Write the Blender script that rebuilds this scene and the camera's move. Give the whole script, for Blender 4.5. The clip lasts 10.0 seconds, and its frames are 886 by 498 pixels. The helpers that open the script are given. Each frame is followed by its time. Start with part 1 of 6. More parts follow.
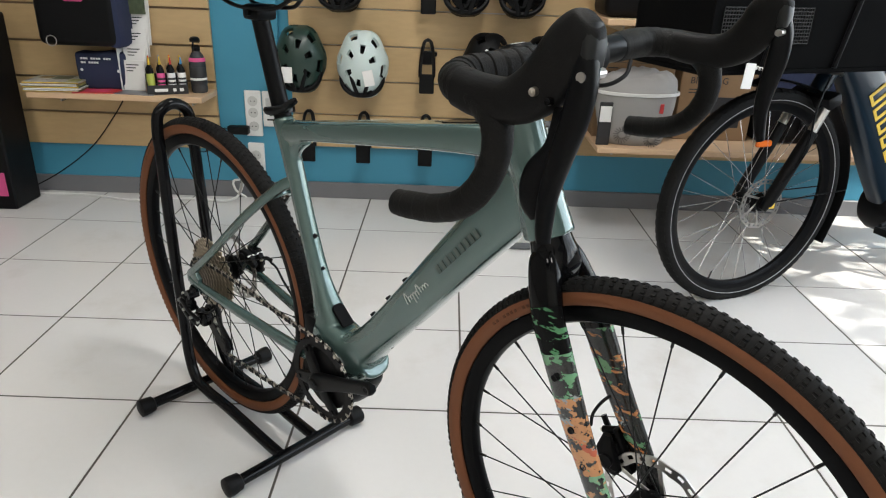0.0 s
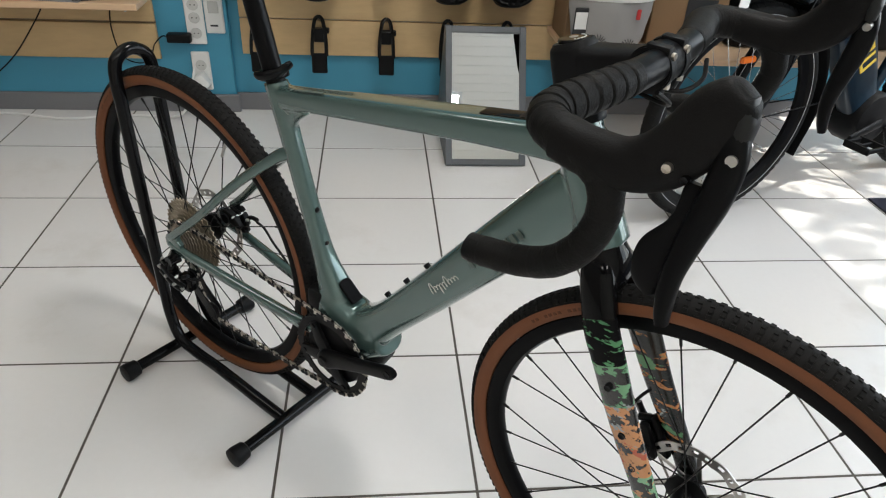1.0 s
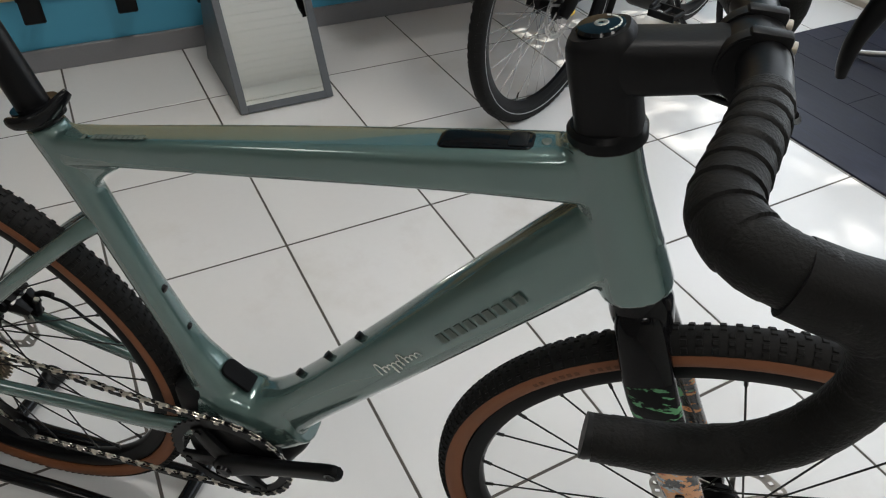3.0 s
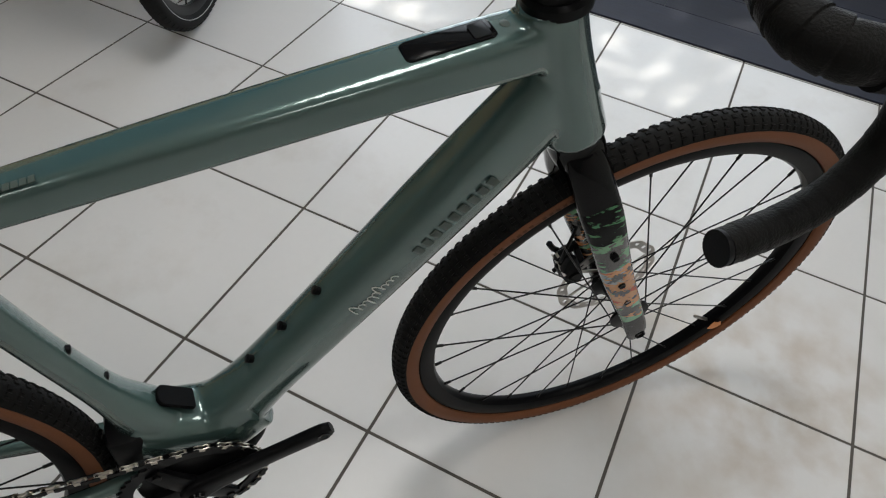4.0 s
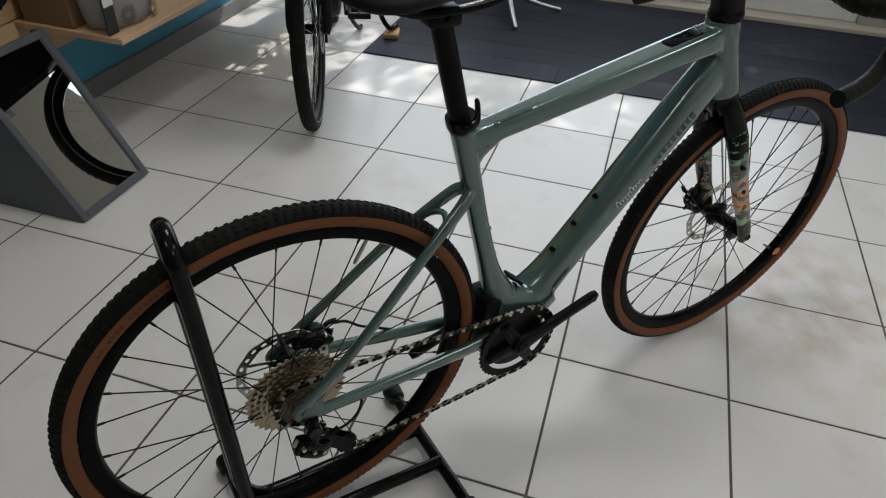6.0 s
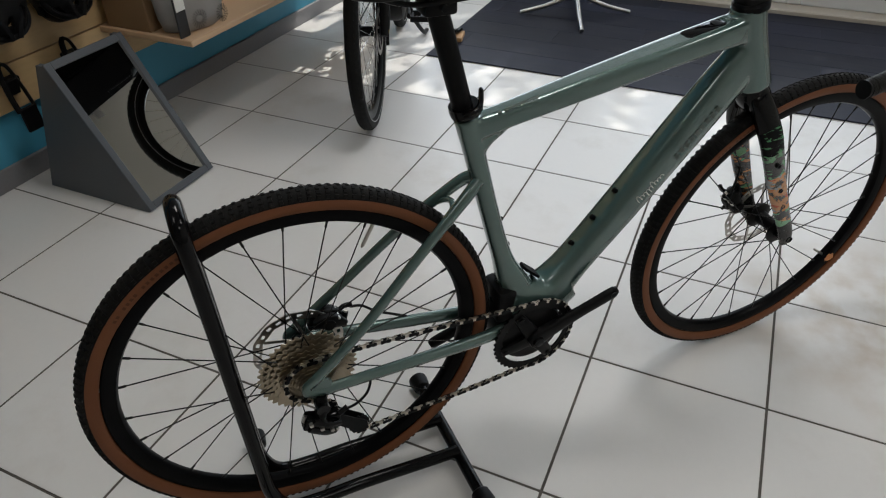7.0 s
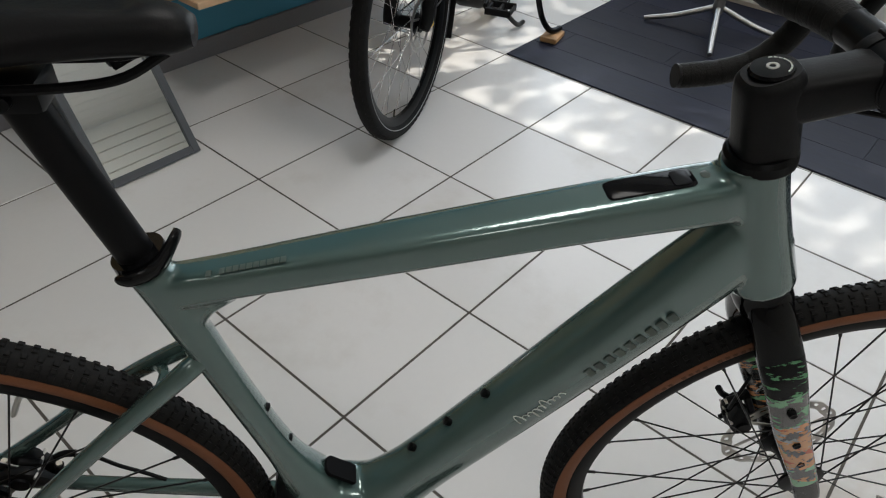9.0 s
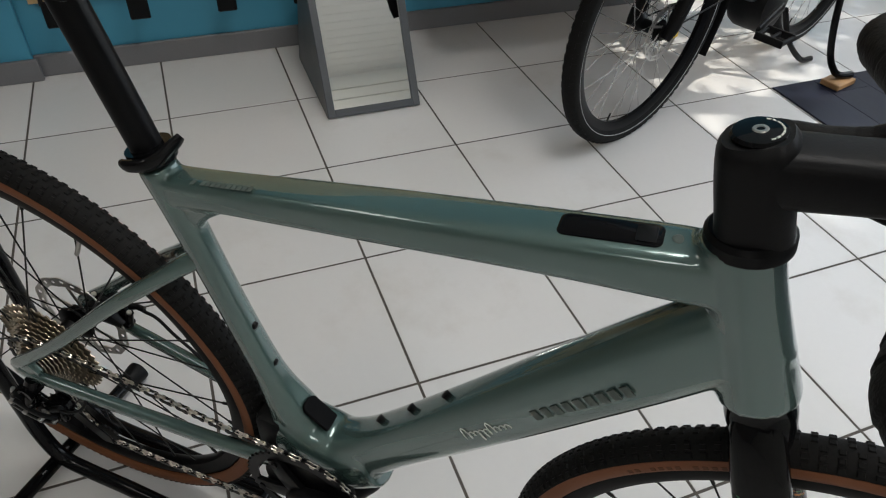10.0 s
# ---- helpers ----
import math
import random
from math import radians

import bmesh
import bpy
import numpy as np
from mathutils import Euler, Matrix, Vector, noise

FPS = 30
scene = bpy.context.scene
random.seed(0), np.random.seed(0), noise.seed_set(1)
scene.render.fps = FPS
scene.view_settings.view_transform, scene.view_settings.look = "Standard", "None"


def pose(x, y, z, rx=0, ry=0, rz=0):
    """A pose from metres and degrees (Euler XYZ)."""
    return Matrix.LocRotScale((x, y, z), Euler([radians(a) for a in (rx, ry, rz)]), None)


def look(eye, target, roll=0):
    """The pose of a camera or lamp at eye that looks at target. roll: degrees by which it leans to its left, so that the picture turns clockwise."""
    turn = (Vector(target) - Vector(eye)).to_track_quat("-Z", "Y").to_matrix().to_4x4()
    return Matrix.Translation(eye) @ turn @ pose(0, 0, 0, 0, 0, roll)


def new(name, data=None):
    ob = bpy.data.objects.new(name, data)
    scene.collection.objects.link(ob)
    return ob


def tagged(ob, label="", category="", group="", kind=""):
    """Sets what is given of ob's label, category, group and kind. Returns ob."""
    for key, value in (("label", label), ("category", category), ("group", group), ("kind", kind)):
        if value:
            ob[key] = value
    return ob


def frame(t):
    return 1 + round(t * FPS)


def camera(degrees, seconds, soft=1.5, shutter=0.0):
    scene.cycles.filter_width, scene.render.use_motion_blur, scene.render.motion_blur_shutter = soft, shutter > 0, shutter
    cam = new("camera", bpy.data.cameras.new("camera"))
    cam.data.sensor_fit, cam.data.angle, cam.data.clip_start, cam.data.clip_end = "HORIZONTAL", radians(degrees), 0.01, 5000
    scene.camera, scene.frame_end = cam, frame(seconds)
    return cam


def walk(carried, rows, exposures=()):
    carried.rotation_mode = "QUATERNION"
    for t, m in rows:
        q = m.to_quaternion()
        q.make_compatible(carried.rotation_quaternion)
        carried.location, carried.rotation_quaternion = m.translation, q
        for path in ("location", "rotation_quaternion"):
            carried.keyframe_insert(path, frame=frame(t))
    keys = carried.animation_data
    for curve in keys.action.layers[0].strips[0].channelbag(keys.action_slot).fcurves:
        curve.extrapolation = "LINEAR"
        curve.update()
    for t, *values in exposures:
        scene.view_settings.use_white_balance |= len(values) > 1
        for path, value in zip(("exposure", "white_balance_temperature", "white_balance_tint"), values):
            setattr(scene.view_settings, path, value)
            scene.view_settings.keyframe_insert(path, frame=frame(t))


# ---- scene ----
cam = camera(66.2, 10.0, soft=1.15)
PATH = [
    (0, (-0.065, -1.797, 1.027), (-0.059, 0.045, 0.247), 2.1),
    (0.5, (-0.141, -1.717, 1.129), (-0.04, 0.067, 0.231), 2.2),
    (1, (-0.197, -1.655, 1.136), (-0.001, 0.01, 0.045), 3.3),
    (1.4, (-0.226, -1.553, 1.116), (0.213, 0.007, -0.056), 4.1),
    (1.5, (-0.235, -1.528, 1.121), (0.226, 0.006, -0.076), 3.5),
    (2, (-0.289, -1.424, 1.126), (0.309, 0.05, -0.086), 5.6),
    (3.3, (-0.296, -1.222, 1.111), (0.552, -0.096, -0.307), 1.9),
    (3.5, (-0.329, -1.175, 1.089), (0.636, -0.236, -0.389), 3.0),
    (4, (-0.47, -1.074, 1.122), (0.763, -0.61, -0.383), 7.2),
    (4.5, (-0.623, -1.043, 1.148), (0.745, -0.642, -0.255), 3.2),
    (5, (-0.831, -0.974, 1.187), (0.563, -0.546, -0.182), 1.0),
    (5.5, (-1.03, -0.871, 1.207), (0.48, -0.561, -0.067), 1.9),
    (6, (-1.204, -0.832, 1.227), (0.316, -0.4, 0.001), 2.6),
    (6.2, (-1.238, -0.857, 1.224), (0.237, -0.302, -0.008), 1.9),
    (7.3, (-1.131, -0.965, 1.21), (0.316, -0.301, 0.0), -1.0),
    (7.5, (-1.052, -0.952, 1.203), (0.401, -0.325, -0.019), 0.1),
    (8, (-0.863, -0.989, 1.175), (0.569, -0.378, -0.08), 2.8),
    (8.5, (-0.681, -1.048, 1.164), (0.554, -0.168, -0.14), 1.4),
    (9, (-0.516, -1.064, 1.157), (0.66, -0.098, -0.141), 2.5),
    (9.5, (-0.379, -1.111, 1.145), (0.639, -0.033, -0.197), 4.7),
    (10, (-0.299, -1.201, 1.152), (0.276, 0.164, -0.191), 3.1),
]
EXPOSURES = [(0.0, 1.05), (1.0, 0.87), (2.0, 0.66), (3.5, 0.39), (4.5, 0.10), (6.0, 0.10), (7.5, 0.19), (8.5, 0.24), (9.5, 0.13), (10.0, 0.29)]
walk(cam, [(t, look(eye, target, roll)) for t, eye, target, roll in PATH], EXPOSURES)


# ---- light ----
world = bpy.data.worlds.new("sky")
scene.world = world
world.use_nodes = True
sky = world.node_tree.nodes.new("ShaderNodeTexSky")
sky.sky_type, sky.sun_disc = "NISHITA", False
sky.sun_elevation, sky.sun_rotation = radians(48), radians(70)
back = world.node_tree.nodes["Background"]
back.inputs["Strength"].default_value = 0.12
world.node_tree.links.new(sky.outputs["Color"], back.inputs["Color"])

sun_data = bpy.data.lights.new("sun", "SUN")
sun_data.energy, sun_data.angle, sun_data.color = 3.0, radians(0.6), (1.0, 0.95, 0.86)
sun = new("sun", sun_data)
sun.matrix_world = look((6.0, -2.0, 6.2), (1.35, 0.05, 0.0))


def lamp(name, at, target, sx, sy, watts, color=(1, 1, 1)):
    """A rectangular area lamp."""
    data = bpy.data.lights.new(name, "AREA")
    data.shape, data.size, data.size_y, data.energy, data.color = "RECTANGLE", sx, sy, watts, color
    ob = new(name, data)
    ob.matrix_world = look(at, target)
    return ob


# daylight in the shop front's opening, and the ceiling panels' light
lamp("shopfront_daylight", (2.87, -0.4, 1.45), (0.0, -0.4, 1.2), 3.0, 1.8, 32, (0.84, 0.92, 1.0))
for px, py, watts in ((-1.7, -0.2, 1.5), (0.3, -0.5, 12.0), (-1.7, -2.4, 4.5), (0.3, -2.5, 8.0)):
    lamp("ceiling_panel_light", (px, py, 2.635), (px, py + 0.001, 0), 0.56, 0.56, watts, (1.0, 0.98, 0.95))



# ---- materials ----
def material(name, color, rough=0.5, metal=0.0, var=0.12, scale=8.0, fine=120.0, bump=0.05, coat=0.0, stains=None, spec=0.5, object_random=0.0, placed=False, spill=None):
    """A surface with colour variation at two scales and fine relief; lengths in metres of object space."""
    m = bpy.data.materials.new(name)
    m.use_nodes = True
    n, l = m.node_tree.nodes, m.node_tree.links
    b = n["Principled BSDF"]
    co = n.new("ShaderNodeTexCoord")
    where = n.new("ShaderNodeNewGeometry").outputs["Position"] if placed else co.outputs["Object"]
    big = n.new("ShaderNodeTexNoise")
    big.inputs["Scale"].default_value, big.inputs["Detail"].default_value = scale, 4
    small = n.new("ShaderNodeTexNoise")
    small.inputs["Scale"].default_value, small.inputs["Detail"].default_value = fine, 3
    l.new(where, big.inputs["Vector"])
    l.new(where, small.inputs["Vector"])
    mix = n.new("ShaderNodeMix")
    mix.data_type = "RGBA"
    dark = [c * (1 - var) for c in color]
    light = [min(1, c * (1 + var)) for c in color]
    mix.inputs["A"].default_value, mix.inputs["B"].default_value = (*dark, 1), (*light, 1)
    avg = n.new("ShaderNodeMath")
    avg.operation = "ADD"
    half = n.new("ShaderNodeMath")
    half.operation = "MULTIPLY"
    half.inputs[1].default_value = 0.5
    l.new(big.outputs["Fac"], avg.inputs[0])
    l.new(small.outputs["Fac"], avg.inputs[1])
    l.new(avg.outputs[0], half.inputs[0])
    l.new(half.outputs[0], mix.inputs["Factor"])
    out = mix.outputs["Result"]
    if object_random:
        info = n.new("ShaderNodeObjectInfo")
        hsv = n.new("ShaderNodeHueSaturation")
        rng = n.new("ShaderNodeMapRange")
        rng.inputs["To Min"].default_value, rng.inputs["To Max"].default_value = 1 - object_random, 1 + object_random
        l.new(info.outputs["Random"], rng.inputs["Value"])
        l.new(rng.outputs["Result"], hsv.inputs["Value"])
        l.new(out, hsv.inputs["Color"])
        out = hsv.outputs["Color"]
    if stains:
        colour, size, low, high, amount = stains
        st = n.new("ShaderNodeTexNoise")
        st.inputs["Scale"].default_value, st.inputs["Detail"].default_value, st.inputs["Roughness"].default_value = size, 6, 0.65
        l.new(where, st.inputs["Vector"])
        ramp = n.new("ShaderNodeMapRange")
        ramp.inputs["From Min"].default_value, ramp.inputs["From Max"].default_value = low, high
        ramp.inputs["To Max"].default_value = amount
        l.new(st.outputs["Fac"], ramp.inputs["Value"])
        mx = n.new("ShaderNodeMix")
        mx.data_type = "RGBA"
        mx.inputs["B"].default_value = (*colour, 1)
        l.new(ramp.outputs["Result"], mx.inputs["Factor"])
        l.new(out, mx.inputs["A"])
        out = mx.outputs["Result"]
    if spill:
        colour, place, radius, amount = spill
        dist = n.new("ShaderNodeVectorMath")
        dist.operation = "DISTANCE"
        dist.inputs[1].default_value = place
        l.new(where, dist.inputs[0])
        near = n.new("ShaderNodeMapRange")
        near.inputs["From Min"].default_value, near.inputs["From Max"].default_value = radius, radius * 0.2
        near.inputs["To Max"].default_value = amount
        l.new(dist.outputs["Value"], near.inputs["Value"])
        blot = n.new("ShaderNodeTexNoise")
        blot.inputs["Scale"].default_value, blot.inputs["Detail"].default_value = 9.0, 8
        l.new(where, blot.inputs["Vector"])
        cut = n.new("ShaderNodeMapRange")
        cut.inputs["From Min"].default_value, cut.inputs["From Max"].default_value = 0.40, 0.66
        l.new(blot.outputs["Fac"], cut.inputs["Value"])
        both = n.new("ShaderNodeMath")
        both.operation = "MULTIPLY"
        l.new(near.outputs["Result"], both.inputs[0])
        l.new(cut.outputs["Result"], both.inputs[1])
        mx = n.new("ShaderNodeMix")
        mx.data_type = "RGBA"
        mx.inputs["B"].default_value = (*colour, 1)
        l.new(both.outputs[0], mx.inputs["Factor"])
        l.new(out, mx.inputs["A"])
        out = mx.outputs["Result"]
    l.new(out, b.inputs["Base Color"])
    rr = n.new("ShaderNodeMapRange")
    rr.inputs["To Min"].default_value, rr.inputs["To Max"].default_value = max(0.02, rough * 0.82), min(1, rough * 1.18)
    l.new(big.outputs["Fac"], rr.inputs["Value"])
    l.new(rr.outputs["Result"], b.inputs["Roughness"])
    b.inputs["Metallic"].default_value = metal
    b.inputs["Specular IOR Level"].default_value = spec
    b.inputs["Coat Weight"].default_value = coat
    b.inputs["Coat Roughness"].default_value = 0.04
    if bump:
        bp = n.new("ShaderNodeBump")
        bp.inputs["Strength"].default_value, bp.inputs["Distance"].default_value = bump, 0.002
        l.new(small.outputs["Fac"], bp.inputs["Height"])
        l.new(bp.outputs["Normal"], b.inputs["Normal"])
    return m


def glowing(name, color, strength):
    m = bpy.data.materials.new(name)
    m.use_nodes = True
    b = m.node_tree.nodes["Principled BSDF"]
    b.inputs["Base Color"].default_value = (*color, 1)
    b.inputs["Emission Color"].default_value = (*color, 1)
    b.inputs["Emission Strength"].default_value = strength
    return m


def clear_glass(name):
    m = bpy.data.materials.new(name)
    m.use_nodes = True
    b = m.node_tree.nodes["Principled BSDF"]
    b.inputs["Base Color"].default_value = (0.95, 0.98, 0.97, 1)
    b.inputs["Transmission Weight"].default_value = 1
    b.inputs["Roughness"].default_value = 0.0
    b.inputs["IOR"].default_value = 1.02
    return m


def wood_grain(name, color, rough=0.45, stretch=(2.0, 26.0, 26.0), var=0.16, object_random=0.05, placed=False):
    """Wood with grain along x."""
    m = material(name, color, rough, 0, var, 3.0, 60.0, 0.04, object_random=object_random, placed=placed)
    n, l = m.node_tree.nodes, m.node_tree.links
    mp = n.new("ShaderNodeMapping")
    mp.inputs["Scale"].default_value = stretch
    co = [x for x in n if x.type == "TEX_COORD"][0]
    l.new([x for x in n if x.type == "NEW_GEOMETRY"][0].outputs["Position"] if placed else co.outputs["Object"], mp.inputs["Vector"])
    for x in n:
        if x.type == "TEX_NOISE":
            x.inputs["Scale"].default_value /= 8 if x.inputs["Scale"].default_value > 20 else 3
            l.new(mp.outputs["Vector"], x.inputs["Vector"])
    return m


def splatter(name, base, layers, rough=0.25, coat=0.6):
    """Camouflage print: hard-edged blotches of several colours, laid over one another."""
    m = material(name, base, rough, 0, 0.08, 10, 200, 0.0, coat)
    n, l = m.node_tree.nodes, m.node_tree.links
    b = n["Principled BSDF"]
    co = [x for x in n if x.type == "TEX_COORD"][0]
    out = b.inputs["Base Color"].links[0].from_socket
    for i, (colour, scale, edge, stretch) in enumerate(layers):
        mp = n.new("ShaderNodeMapping")
        mp.inputs["Scale"].default_value, mp.inputs["Location"].default_value = stretch, (i * 3.7, i * 1.9, i * 5.3)
        mp.inputs["Rotation"].default_value = (0, radians(35), 0)
        l.new(co.outputs["Object"], mp.inputs["Vector"])
        t = n.new("ShaderNodeTexNoise")
        t.inputs["Scale"].default_value, t.inputs["Detail"].default_value, t.inputs["Roughness"].default_value = scale, 5, 0.62
        l.new(mp.outputs["Vector"], t.inputs["Vector"])
        g = n.new("ShaderNodeMapRange")
        g.inputs["From Min"].default_value, g.inputs["From Max"].default_value = edge, edge + 0.015
        l.new(t.outputs["Fac"], g.inputs["Value"])
        mx = n.new("ShaderNodeMix")
        mx.data_type = "RGBA"
        mx.inputs["B"].default_value = (*colour, 1)
        l.new(g.outputs["Result"], mx.inputs["Factor"])
        l.new(out, mx.inputs["A"])
        out = mx.outputs["Result"]
    l.new(out, b.inputs["Base Color"])
    return m


TILE = material("white_tile", (0.70, 0.69, 0.68), 0.22, 0, 0.035, 2.2, 60, 0.02, 0.0, ((0.42, 0.37, 0.31), 2.3, 0.55, 0.80, 0.40), object_random=0.02, placed=True, spill=((0.40, 0.29, 0.18), (0.42, -1.42, 0.0), 0.42, 0.55))
GROUT = material("dark_grout", (0.085, 0.075, 0.065), 0.9, 0, 0.3, 5, 90, 0.3)
BLUE = material("blue_wall_paint", (0.055, 0.27, 0.40), 0.55, 0, 0.06, 2, 300, 0.12)
CREAM = material("cream_wall_paint", (0.34, 0.32, 0.29), 0.6, 0, 0.05, 2, 250, 0.12)
GREYBASE = material("grey_skirting", (0.17, 0.17, 0.18), 0.5, 0, 0.12, 6, 150, 0.06)
SLAT = wood_grain("maple_slat", (0.52, 0.365, 0.185), 0.42, (2.2, 9.0, 9.0), 0.20, placed=True)
SHELFWOOD = wood_grain("beech_shelf", (0.62, 0.42, 0.26), 0.4)
GROOVE = material("groove_shadow_board", (0.26, 0.19, 0.12), 0.7)
VINYL = wood_grain("dark_vinyl_plank", (0.0135, 0.0155, 0.0275), 0.45, (40.0, 3.0, 30.0), 0.75, 0.22, placed=True)
VINYL.node_tree.nodes["Principled BSDF"].inputs["Specular IOR Level"].default_value = 0.13
PAINT = material("sage_green_frame_paint", (0.074, 0.126, 0.117), 0.22, 0.42, 0.05, 7, 900, 0.0, 1.0, spec=0.45)
BLACKGLOSS = material("gloss_black_paint", (0.0040, 0.0040, 0.0045), 0.05, 0, 0.1, 6, 300, 0.0, 0.0, spec=0.16)
BLACKSATIN = material("satin_black_alloy", (0.0045, 0.0045, 0.005), 0.33, 0.0, 0.2, 9, 260, 0.03, spec=0.10)
BLACKMATT = material("matt_black_plastic", (0.0045, 0.0045, 0.005), 0.46, 0, 0.2, 12, 400, 0.08, spec=0.15)
RIMBLACK = material("black_rim_coating", (0.0035, 0.0035, 0.004), 0.30, 0, 0.2, 9, 260, 0.02, spec=0.05)
RUBBER = material("tyre_rubber", (0.0080, 0.0077, 0.0075), 0.7, 0, 0.35, 14, 380, 0.25, spec=0.14)
TAN = material("tan_sidewall", (0.158, 0.058, 0.024), 0.62, 0, 0.14, 10, 420, 0.12, spec=0.25)
TANDARK = material("moulded_brown", (0.10, 0.038, 0.017), 0.62, spec=0.2)
TAPE = material("bar_tape", (0.0065, 0.0062, 0.0058), 0.55, 0, 0.3, 14, 520, 0.4, spec=0.13)
HOODRUBBER = material("hood_rubber", (0.006, 0.0056, 0.0055), 0.58, 0, 0.2, 14, 600, 0.2, spec=0.13)
STEEL = material("brushed_steel", (0.50, 0.48, 0.45), 0.32, 1.0, 0.2, 20, 300, 0.05)
COGSTEEL = material("nickel_cogs", (0.36, 0.305, 0.23), 0.34, 1.0, 0.18, 20, 300, 0.05)
CHAINSTEEL = material("chain_steel", (0.58, 0.53, 0.46), 0.30, 1.0, 0.5, 60, 400, 0.0)
SPOKE = material("black_spoke", (0.006, 0.006, 0.006), 0.35, 0.0, 0.1, spec=0.2)
SPOKESILVER = material("silver_spoke", (0.6, 0.6, 0.6), 0.25, 1.0, 0.1)
SCREEN = material("smoked_display_glass", (0.004, 0.004, 0.0045), 0.10, 0, 0.1, 5, 200, 0.0, 0.0, spec=0.07)
MARKGREY = material("grey_decal", (0.070, 0.090, 0.080), 0.35, 0, 0.1, spec=0.2)
MARKWHITE = material("white_decal", (0.62, 0.64, 0.60), 0.5, 0, 0.08)
WHITEPLASTIC = material("white_plastic", (0.72, 0.72, 0.70), 0.4, 0, 0.05)
PAPER = material("white_card", (0.80, 0.79, 0.77), 0.7, 0, 0.05)
FLECK = (0.012, 0.013, 0.013)
CAMO_GREEN = splatter("green_camouflage_print", (0.13, 0.31, 0.165), [((0.30, 0.34, 0.33), 24, 0.60, (1, 1, 1.6)), (FLECK, 32, 0.50, (1, 1, 1.6)), (FLECK, 130, 0.66, (1, 1, 1))])
CAMO_SPARSE = splatter("green_streaks_on_black", (0.006, 0.006, 0.0065), [((0.10, 0.26, 0.13), 30, 0.56, (1, 1, 3.2)), ((0.24, 0.28, 0.26), 120, 0.70, (1, 1, 1))], 0.25, 0.0)
CAMO_SPARSE.node_tree.nodes["Principled BSDF"].inputs["Specular IOR Level"].default_value = 0.07
PORTRUBBER = material("port_rubber", (0.004, 0.004, 0.0045), 0.6, 0, 0.1, spec=0.06)
CAMO_ORANGE = splatter("orange_camouflage_print", (0.27, 0.30, 0.29), [((0.52, 0.24, 0.10), 24, 0.45, (1, 1, 2.4)), ((0.47, 0.11, 0.055), 30, 0.61, (1, 1, 3.4)), (FLECK, 42, 0.53, (1, 1, 1.3)), (FLECK, 150, 0.64, (1, 1, 1)), ((0.11, 0.26, 0.13), 46, 0.64, (1, 1, 1.6))])
CAMO_PALE = splatter("pale_green_print", (0.19, 0.38, 0.22), [((0.48, 0.25, 0.12), 26, 0.58, (1, 1, 2)), (FLECK, 38, 0.52, (1, 1, 1.2)), (FLECK, 140, 0.64, (1, 1, 1))])
CAMO_DARK = splatter("blotches_on_black", FLECK, [((0.50, 0.21, 0.08), 28, 0.57, (1, 1, 3.0)), ((0.12, 0.29, 0.14), 24, 0.58, (1, 1, 1.8)), ((0.30, 0.34, 0.33), 28, 0.62, (1, 1, 1.2)), (FLECK, 130, 0.62, (1, 1, 1))], 0.25, 0.2)
MIRROR = material("mirror_silver", (0.86, 0.87, 0.86), 0.015, 1.0, 0.01, 2, 50, 0.0)
MIRRORFRAME = material("slate_grey_laminate", (0.075, 0.082, 0.092), 0.45, 0, 0.08, 6, 200, 0.04)
CEILING = material("ceiling_white", (0.78, 0.77, 0.74), 0.8, 0, 0.03, 3, 120, 0.15)
PANEL = material("rear_white", (0.80, 0.78, 0.72), 0.5, 0, 0.04, 3, 120, 0.05)
ALUFRAME = material("white_alu_frame", (0.66, 0.67, 0.68), 0.35, 0, 0.05, 4, 200, 0.02)
GLASS = clear_glass("window_glass")


# ---- building blocks ----
def smooth(bm, on=True):
    for f in bm.faces:
        f.smooth = on
    return bm


def part(name, bm, mat, parent=None, label="", flat=False, angle=35):
    """Links a bmesh as one mesh object under a thing or a part."""
    bmesh.ops.recalc_face_normals(bm, faces=bm.faces)
    me = bpy.data.meshes.new(name)
    for f in bm.faces:
        f.smooth = not flat
    bm.to_mesh(me)
    bm.free()
    if not flat:
        me.set_sharp_from_angle(angle=radians(angle))
    me.materials.append(mat)
    ob = new(name, me)
    if parent is not None:
        ob.parent = parent
    if label:
        tagged(ob, label)
    return ob


def share(name, me, parent, m):
    """Another object on the same mesh."""
    ob = new(name, me)
    ob.parent = parent
    ob.matrix_basis = m
    return ob


def thing(name, label, category, m=None, group="", kind=""):
    ob = new(name)
    ob.empty_display_size = 0.05
    if m is not None:
        ob.matrix_basis = m
    return tagged(ob, label, category, group, kind)


def box(bm, lo, hi, bevel=0.0, m=None, segs=1):
    """A box between two corners, its edges rounded."""
    lo, hi = Vector(lo), Vector(hi)
    mat = Matrix.Translation((lo + hi) / 2) @ Matrix.Diagonal((*(hi - lo), 1))
    g = bmesh.ops.create_cube(bm, size=1, matrix=(m @ mat) if m is not None else mat)
    if bevel:
        vs = set(g["verts"])
        es = [e for e in bm.edges if e.verts[0] in vs and e.verts[1] in vs]
        bmesh.ops.bevel(bm, geom=es, offset=bevel, segments=segs, affect="EDGES", profile=0.5)
    return bm


